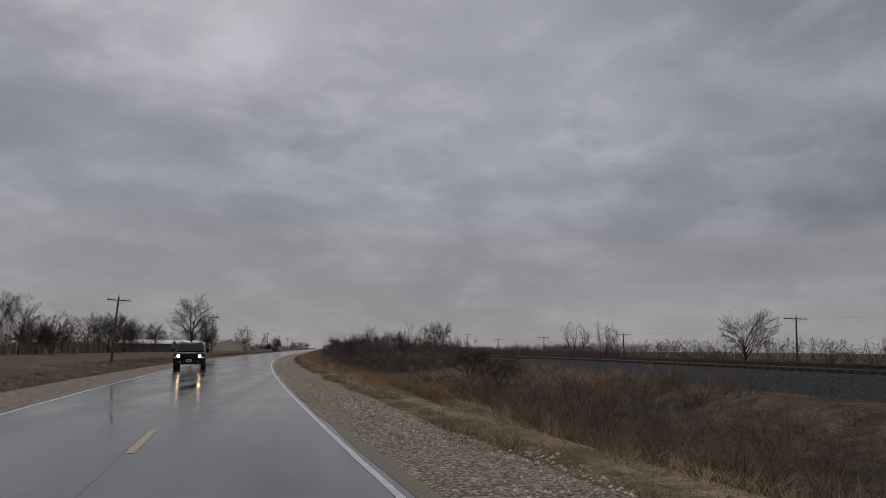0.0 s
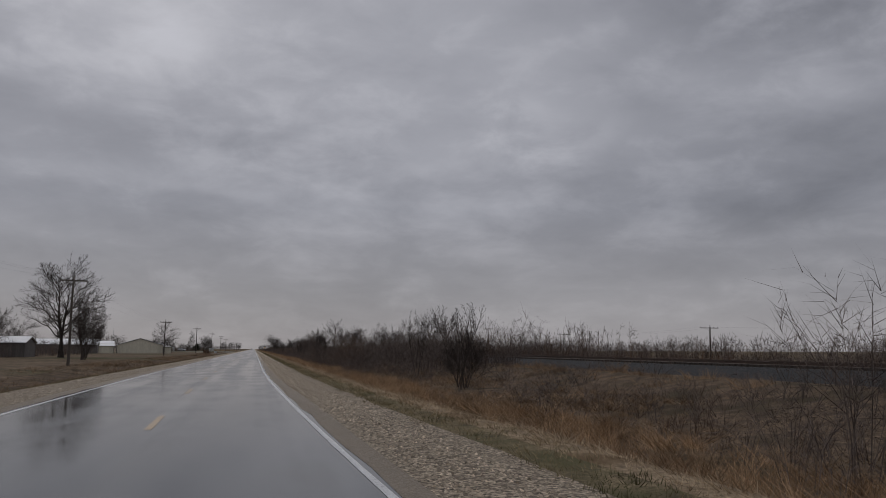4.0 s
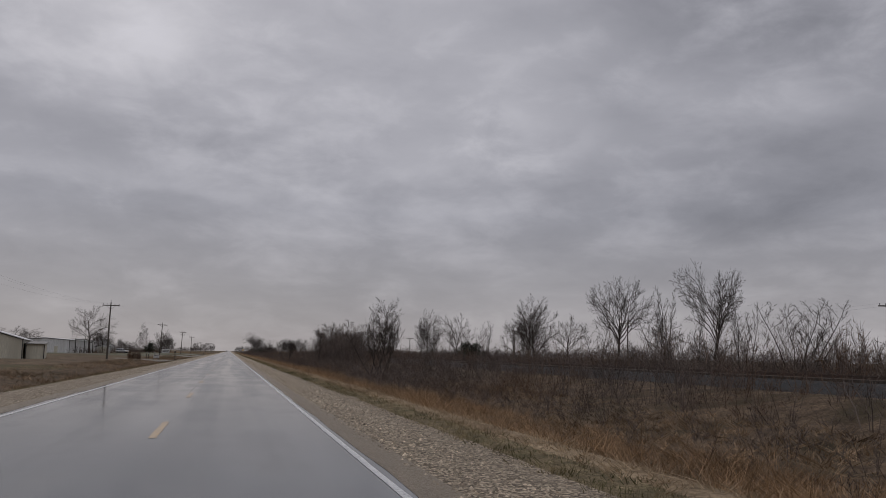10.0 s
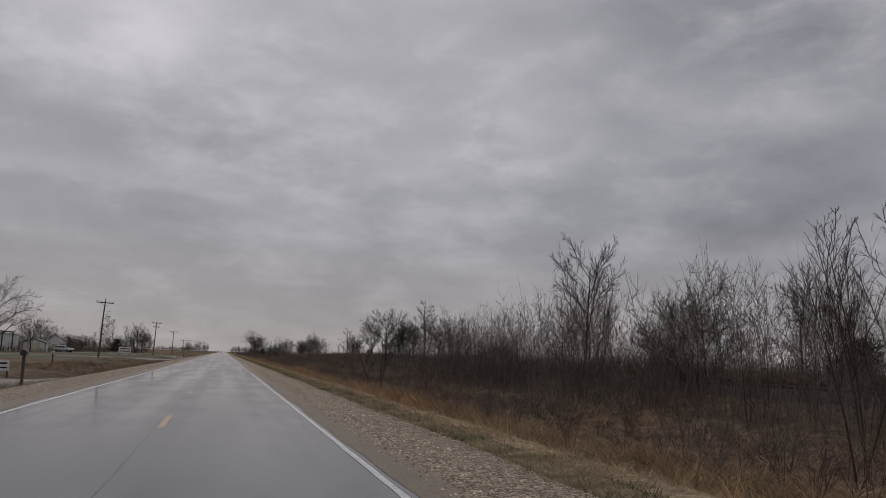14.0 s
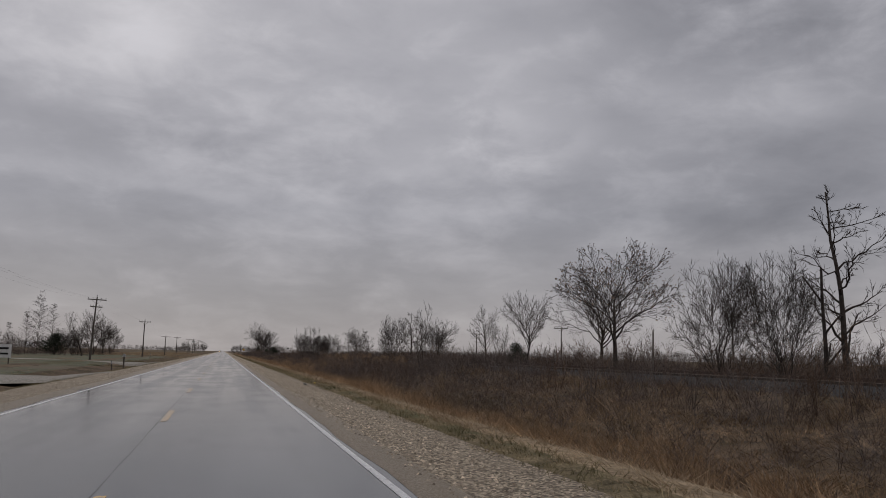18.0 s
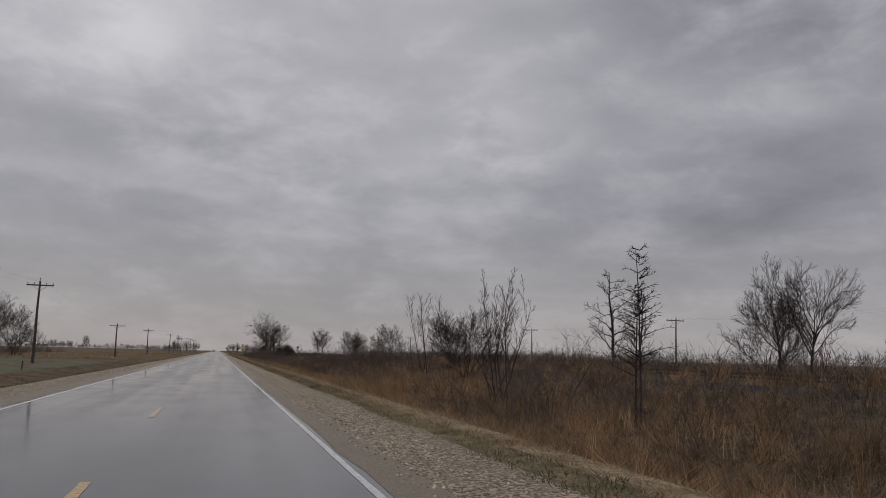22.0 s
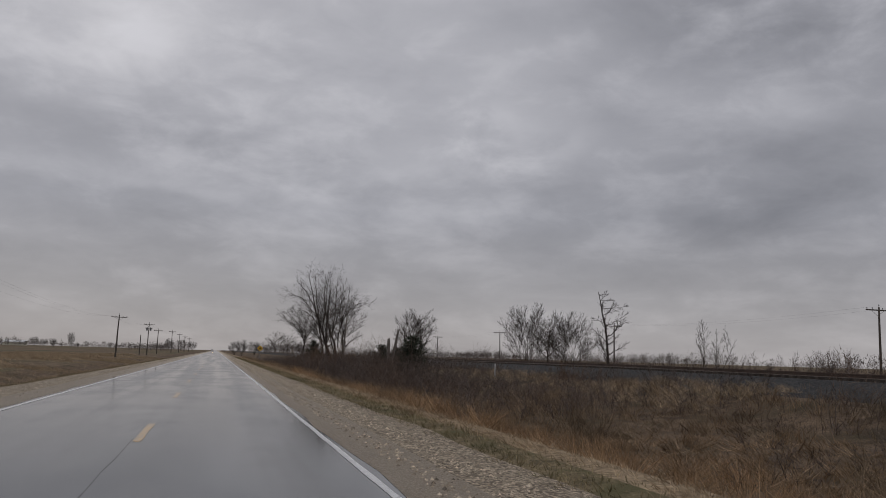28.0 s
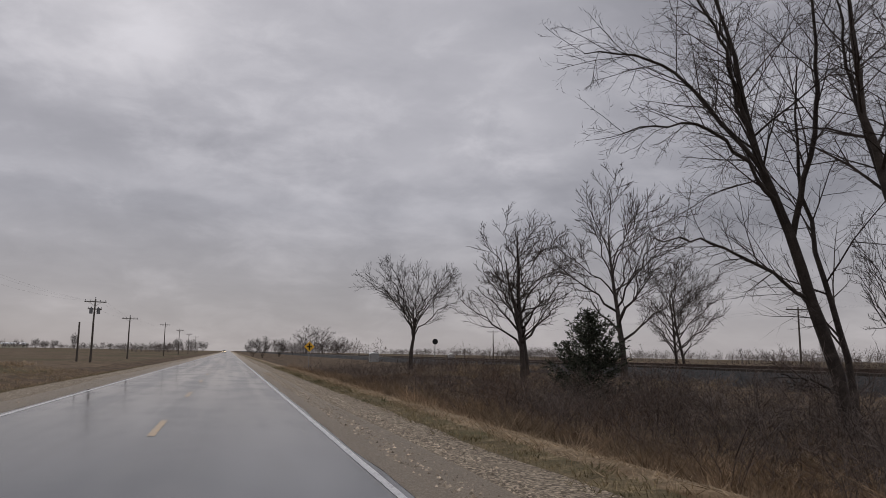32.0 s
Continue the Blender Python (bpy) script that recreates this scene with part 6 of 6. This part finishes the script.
mailbox(-6.6, 541.0, ground_z(-6.6, 541.0))
mailbox(-13.9, 447.0, ground_z(-13.9, 447.0))
mailbox(-7.3, 404.3, -0.1, plain("mailbox_black", (0.02, 0.02, 0.021), 0.4), "large black mailbox on a dark wooden post")
for x, y, h in ((-8.2, 547.0, 1.0), (-12.2, 413.1, 1.3), (-13.2, 420.5, 1.3), (-12.5, 640, 1.0)):
    b = thing("marker_post", pose(x, y, ground_z(x, y), 0, random.uniform(-4, 4), 0), "short weathered roadside marker post", "post", "marker posts")
    bm = bmesh.new()
    rod(bm, (0, 0, -0.3), (0, 0, h), 0.055, 0.05, 8)
    part("post", bm, M_POLE, b)
    bm = bmesh.new()
    box(bm, -0.06, 0.06, -0.065, -0.055, h - 0.3, h - 0.05)
    part("reflector", bm, M_MAILBOX, b)
small = thing("mile_post", pose(21.6, 787.8, ground_z(21.6, 787.8)), "thin white marker post beside the railway bank", "post")
bm = bmesh.new()
box(bm, -0.045, 0.045, -0.03, 0.03, -0.2, 0.95, 0.008)
part("post", bm, plain("white_plastic", (0.55, 0.55, 0.54), 0.5), small)

# round clump beside the lawn
v, f = [], []
rng = np.random.RandomState(77)
for k in range(900):
    a, u = rng.uniform(0, 6.28), rng.uniform(0, 1)
    r = 1.0 * math.sqrt(rng.uniform(0.2, 1))
    p = np.array((r * math.cos(a), r * math.sin(a), 1.35 * u * math.sqrt(max(0.0, 1 - 0.7 * r * r))))
    blade(v, f, p, np.array((0.2 * math.cos(a), 0.2 * math.sin(a), rng.uniform(0.15, 0.4))), 0.03, rng)
clump = mesh_ob("shrub", v, f, M_BRUSH)
clump.matrix_basis = pose(-14.0, 408, ground_z(-14.0, 408))
tagged(clump, "rounded dark clipped shrub at the field edge", "shrub")


# ---- vehicles ----
M_CARPAINT = plain("dark_green_paint", (0.004, 0.009, 0.008), 0.2, spec=0.2)
M_BLACK = plain("black_plastic", (0.009, 0.009, 0.01), 0.5, spec=0.25)
M_TYRE = plain("tyre_rubber", (0.015, 0.015, 0.015), 0.85)
M_RIM = plain("alloy_rim", (0.14, 0.14, 0.145), 0.45, 0.6)
M_GLASS = plain("car_glass", (0.015, 0.02, 0.022), 0.05, spec=0.3)
M_SCREEN = plain("windshield_glass", (0.012, 0.02, 0.019), 0.03, spec=0.25)
M_LAMP = plain("headlight_glow", (1.0, 0.72, 0.40), 0.2, 0.0, 11.0)
M_AMBER = plain("amber_lens", (0.9, 0.36, 0.12), 0.3, 0.0, 0.6)
M_PLATE = plain("plate_white", (0.6, 0.6, 0.6), 0.4)
M_TAIL = plain("tail_lens", (0.25, 0.01, 0.01), 0.2)


def suv(name, m, label, paint, lamp):
    """A boxy estate car, nose towards -y, origin on the road under its middle."""
    b = thing(name, m, label, "car")
    W = 0.88
    bm = bmesh.new()
    side = [(-2.15, 0.42), (-2.2, 0.62), (-2.18, 0.95), (-2.05, 1.02), (-1.05, 1.08), (2.1, 1.06), (2.16, 0.9), (2.18, 0.45), (1.75, 0.36), (-1.8, 0.36)]
    prism(bm, side, "x", -W, W)
    bmesh.ops.bevel(bm, geom=bm.edges[:], offset=0.05, segments=3, affect="EDGES", clamp_overlap=True)
    part("body", bm, paint, b, smooth=True)
    bm = bmesh.new()
    rows = []
    for y, z, w in ((-1.0, 1.05, 0.84), (-0.38, 1.60, 0.68), (0.3, 1.66, 0.68), (1.75, 1.63, 0.67), (2.08, 1.05, 0.82)):
        rows.append([bm.verts.new((s * w, y, z)) for s in (-1, 1)])
    for r0, r1 in zip(rows, rows[1:]):
        bm.faces.new((r0[0], r0[1], r1[1], r1[0]))
    bm.faces.new([r[0] for r in rows])
    bm.faces.new([r[1] for r in rows][::-1])
    bm.faces.new((rows[0][0], rows[-1][0], rows[-1][1], rows[0][1]))
    bmesh.ops.recalc_face_normals(bm, faces=bm.faces[:])
    bmesh.ops.bevel(bm, geom=bm.edges[:], offset=0.04, segments=3, affect="EDGES", clamp_overlap=True)
    part("cabin", bm, paint, b, smooth=True)
    bm = bmesh.new()
    n = Vector((0, -0.55, 0.62)).normalized() * 0.012
    quad = [(-0.74, -0.94, 1.12), (0.74, -0.94, 1.12), (0.62, -0.46, 1.55), (-0.62, -0.46, 1.55)]
    vs = [bm.verts.new(Vector(p) + n) for p in quad]
    bm.faces.new(vs)
    part("windshield", bm, M_SCREEN, b)
    for s in (-1, 1):
        for y0, y1, t0, t1 in ((-0.72, 0.12, -0.38, 0.12), (0.2, 1.0, 0.2, 1.0), (1.08, 1.86, 1.08, 1.66)):
            bm = bmesh.new()
            bm.faces.new([bm.verts.new((s * 0.84, y0, 1.13)), bm.verts.new((s * 0.84, y1, 1.13)), bm.verts.new((s * 0.71, t1, 1.53)), bm.verts.new((s * 0.71, t0, 1.53))])
            bmesh.ops.solidify(bm, geom=bm.faces[:], thickness=0.03)
            part("side_window", bm, M_GLASS, b)
        bm = bmesh.new()
        box(bm, s * 1.0 - 0.1, s * 1.0 + 0.1, -0.72, -0.6, 1.08, 1.26, 0.03)
        part("mirror", bm, M_BLACK, b)
        bm = bmesh.new()
        rod(bm, (s * 0.58, -0.2, 1.70), (s * 0.58, 1.6, 1.68), 0.022, n=6)
        part("roof_rail", bm, M_BLACK, b)
        bm = bmesh.new()
        rod(bm, (s * 0.6, -2.20, 0.83), (s * 0.6, -2.225, 0.83), 0.085, n=16)
        part("headlight", bm, lamp, b, "round headlight")
        bm = bmesh.new()
        rod(bm, (s * 0.6, -2.17, 0.83), (s * 0.6, -2.21, 0.83), 0.125, n=16)
        part("headlight_ring", bm, M_RIM, b)
        bm = bmesh.new()
        box(bm, s * 0.78 - 0.07, s * 0.78 + 0.07, -2.215, -2.17, 0.72, 0.78, 0.01)
        part("turn_signal", bm, M_AMBER, b, "amber turn signal")
        bm = bmesh.new()
        rod(bm, (s * 0.5, -2.22, 0.47), (s * 0.5, -2.26, 0.47), 0.06, n=12)
        part("fog_lamp", bm, M_PLATE, b)
        bm = bmesh.new()
        box(bm, s * 0.78 - 0.08, s * 0.78 + 0.08, 2.15, 2.2, 0.75, 1.02, 0.02)
        part("tail_light", bm, M_TAIL, b)
        for y in (-1.38, 1.32):
            bm = bmesh.new()
            rod(bm, (s * 0.66, y, 0.34), (s * 0.89, y, 0.34), 0.34, n=24)
            wheel = part("wheel", bm, M_TYRE, b)
            bm = bmesh.new()
            rod(bm, (s * 0.885, y, 0.34), (s * 0.90, y, 0.34), 0.21, n=16)
            part("rim", bm, M_RIM, wheel)
    bm = bmesh.new()
    box(bm, -0.9, 0.9, -2.26, -2.05, 0.36, 0.62, 0.05)
    part("bumper", bm, M_BLACK, b)
    bm = bmesh.new()
    box(bm, -0.44, 0.44, -2.215, -2.17, 0.72, 0.94, 0.015)
    grille = part("grille", bm, paint, b)
    for k in range(7):
        bm = bmesh.new()
        x = -0.36 + 0.12 * k
        box(bm, x - 0.035, x + 0.035, -2.222, -2.212, 0.75, 0.91, 0.006)
        part("slot", bm, M_BLACK, grille)
    bm = bmesh.new()
    box(bm, -0.16, 0.16, -2.275, -2.262, 0.50, 0.66, 0.008)
    plate = part("plate", bm, M_PLATE, b, "white number plate with dark bars")
    bm = bmesh.new()
    box(bm, -0.11, 0.11, -2.279, -2.275, 0.555, 0.605)
    part("plate_bar", bm, M_BLACK, plate)
    return b


suv("suv", pose(1.80, 53.0, 0, 0, 0, 6.5), "dark green boxy SUV with lit headlights on wet road", M_CARPAINT, M_LAMP)
suv("distant_car", pose(-1.5, 1330, 0), "far oncoming white car with lit headlights", plain("white_paint", (0.5, 0.5, 0.5), 0.3), M_LAMP)
suv("parked_car", pose(-36.5, 584, -0.2, 0, 0, 70), "white car parked by the farmyard", plain("white_car_paint", (0.55, 0.55, 0.56), 0.3), M_RIM)

# boards in the yards
def board(name, m, label, w, h, z):
    b = thing(name, m, label, "sign")
    for x in (-w * 0.42, w * 0.42):
        bm = bmesh.new()
        box(bm, x - 0.05, x + 0.05, 0.0, 0.1, -0.3, z + h * 0.9)
        part("post", bm, M_POLE, b)
    bm = bmesh.new()
    box(bm, -w / 2, w / 2, -0.05, 0.0, z, z + h, 0.01)
    panel = part("panel", bm, M_WHITE_SIDING, b)
    for u, t in ((0.7, 0.16), (0.3, 0.14)):
        bm = bmesh.new()
        box(bm, -w * 0.4, w * 0.4, -0.06, -0.054, z + h * (u - t / 2), z + h * (u + t / 2))
        part("bar", bm, M_BLACK, panel, "dark unreadable line of writing")


board("yard_sign", pose(-11.2, 417.0, ground_z(-11.2, 417.0), 0, 0, 5), "small white yard sign with two dark bars", 0.95, 0.62, 0.35)
board("business_sign", pose(-19.3, 554.3, -0.25, 0, 0, 8), "wide white sign board on posts by the lawn", 2.5, 1.25, 0.55)

# ---- signs and railway gear near the crossroad ----
M_SIGN = plain("sign_yellow", (0.75, 0.42, 0.02), 0.4)
sign = thing("warning_sign", pose(12.3, 951, ground_z(12.3, 951), 0, 0, 4), "yellow diamond crossroad warning sign on a post", "road sign")
bm = bmesh.new()
box(bm, -0.04, 0.04, -0.03, 0.03, -0.3, 3.9)
part("post", bm, M_GALV, sign)
bm = bmesh.new()
box(bm, -0.53, 0.53, -0.055, -0.035, -0.53, 0.53, 0.008)
bmesh.ops.transform(bm, verts=bm.verts[:], matrix=Matrix.Translation((0, 0, 3.1)) @ Euler((0, radians(45), 0)).to_matrix().to_4x4())
panel = part("panel", bm, M_SIGN, sign)
for a, c in (((-0.09, 0.09), (-0.48, 0.48)), ((-0.38, 0.38), (-0.09, 0.09))):
    bm = bmesh.new()
    box(bm, a[0], a[1], -0.066, -0.06, 3.1 + c[0], 3.1 + c[1])
    part("cross_bar", bm, M_BLACK, panel)

signal = thing("rail_signal", pose(39.7, 988, -0.3), "dark round railway signal on a mast", "railway signal")
bm = bmesh.new()
rod(bm, (0, 0, 0), (0, 0, 4.6), 0.07, n=8)
part("mast", bm, M_GALV, signal)
bm = bmesh.new()
rod(bm, (0, 0.0, 4.1), (0, -0.08, 4.1), 0.55, n=20)
part("disc", bm, M_BLACK, signal)
for x, y, s in ((22.6, 957, 0.76), (47, 1003, 0.8), (56, 963, 0.7)):
    c = thing("signal_cabinet", pose(x, y, -0.3), "pale grey metal railway equipment cabinet", "cabinet", "signal cabinets")
    bm = bmesh.new()
    box(bm, -0.9 * s, 0.9 * s, -0.7, 0.7, -0.1, 2.1 * s, 0.03)
    part("body", bm, M_MAILBOX, c)
    bm = bmesh.new()
    prism(bm, [(-1.0 * s, 2.1 * s), (1.0 * s, 2.1 * s), (0, 2.45 * s)], "y", -0.8, 0.8)
    part("roof", bm, M_WHITE_SIDING, c)

# scraps on the shoulder and in the grass
for x, y, c, s in ((4.9, 506.4, (0.02, 0.02, 0.02), 0.09), (5.3, 506.0, (0.5, 0.35, 0.02), 0.06), (8.0, 391.2, (0.62, 0.62, 0.60), 0.26), (12.6, 224.6, (0.5, 0.5, 0.5), 0.22), (5.0, 331, (0.03, 0.03, 0.03), 0.12), (5.15, 554.6, (0.5, 0.05, 0.02), 0.06)):
    bm = bmesh.new()
    bmesh.ops.create_icosphere(bm, subdivisions=2, radius=s)
    for vt in bm.verts:
        vt.co = vt.co * (1 + 0.35 * noise.noise(vt.co * 9))
        vt.co.z *= 0.4
    o = part("litter", bm, plain("litter_skin", c, 0.6), None)
    o.matrix_basis = pose(x, y, (flat_right(x) if x < 5.3 else ground_z(x, y) + 0.12) + s * 0.3)
    tagged(o, "scrap of litter lying beside the highway", "litter", "litter")
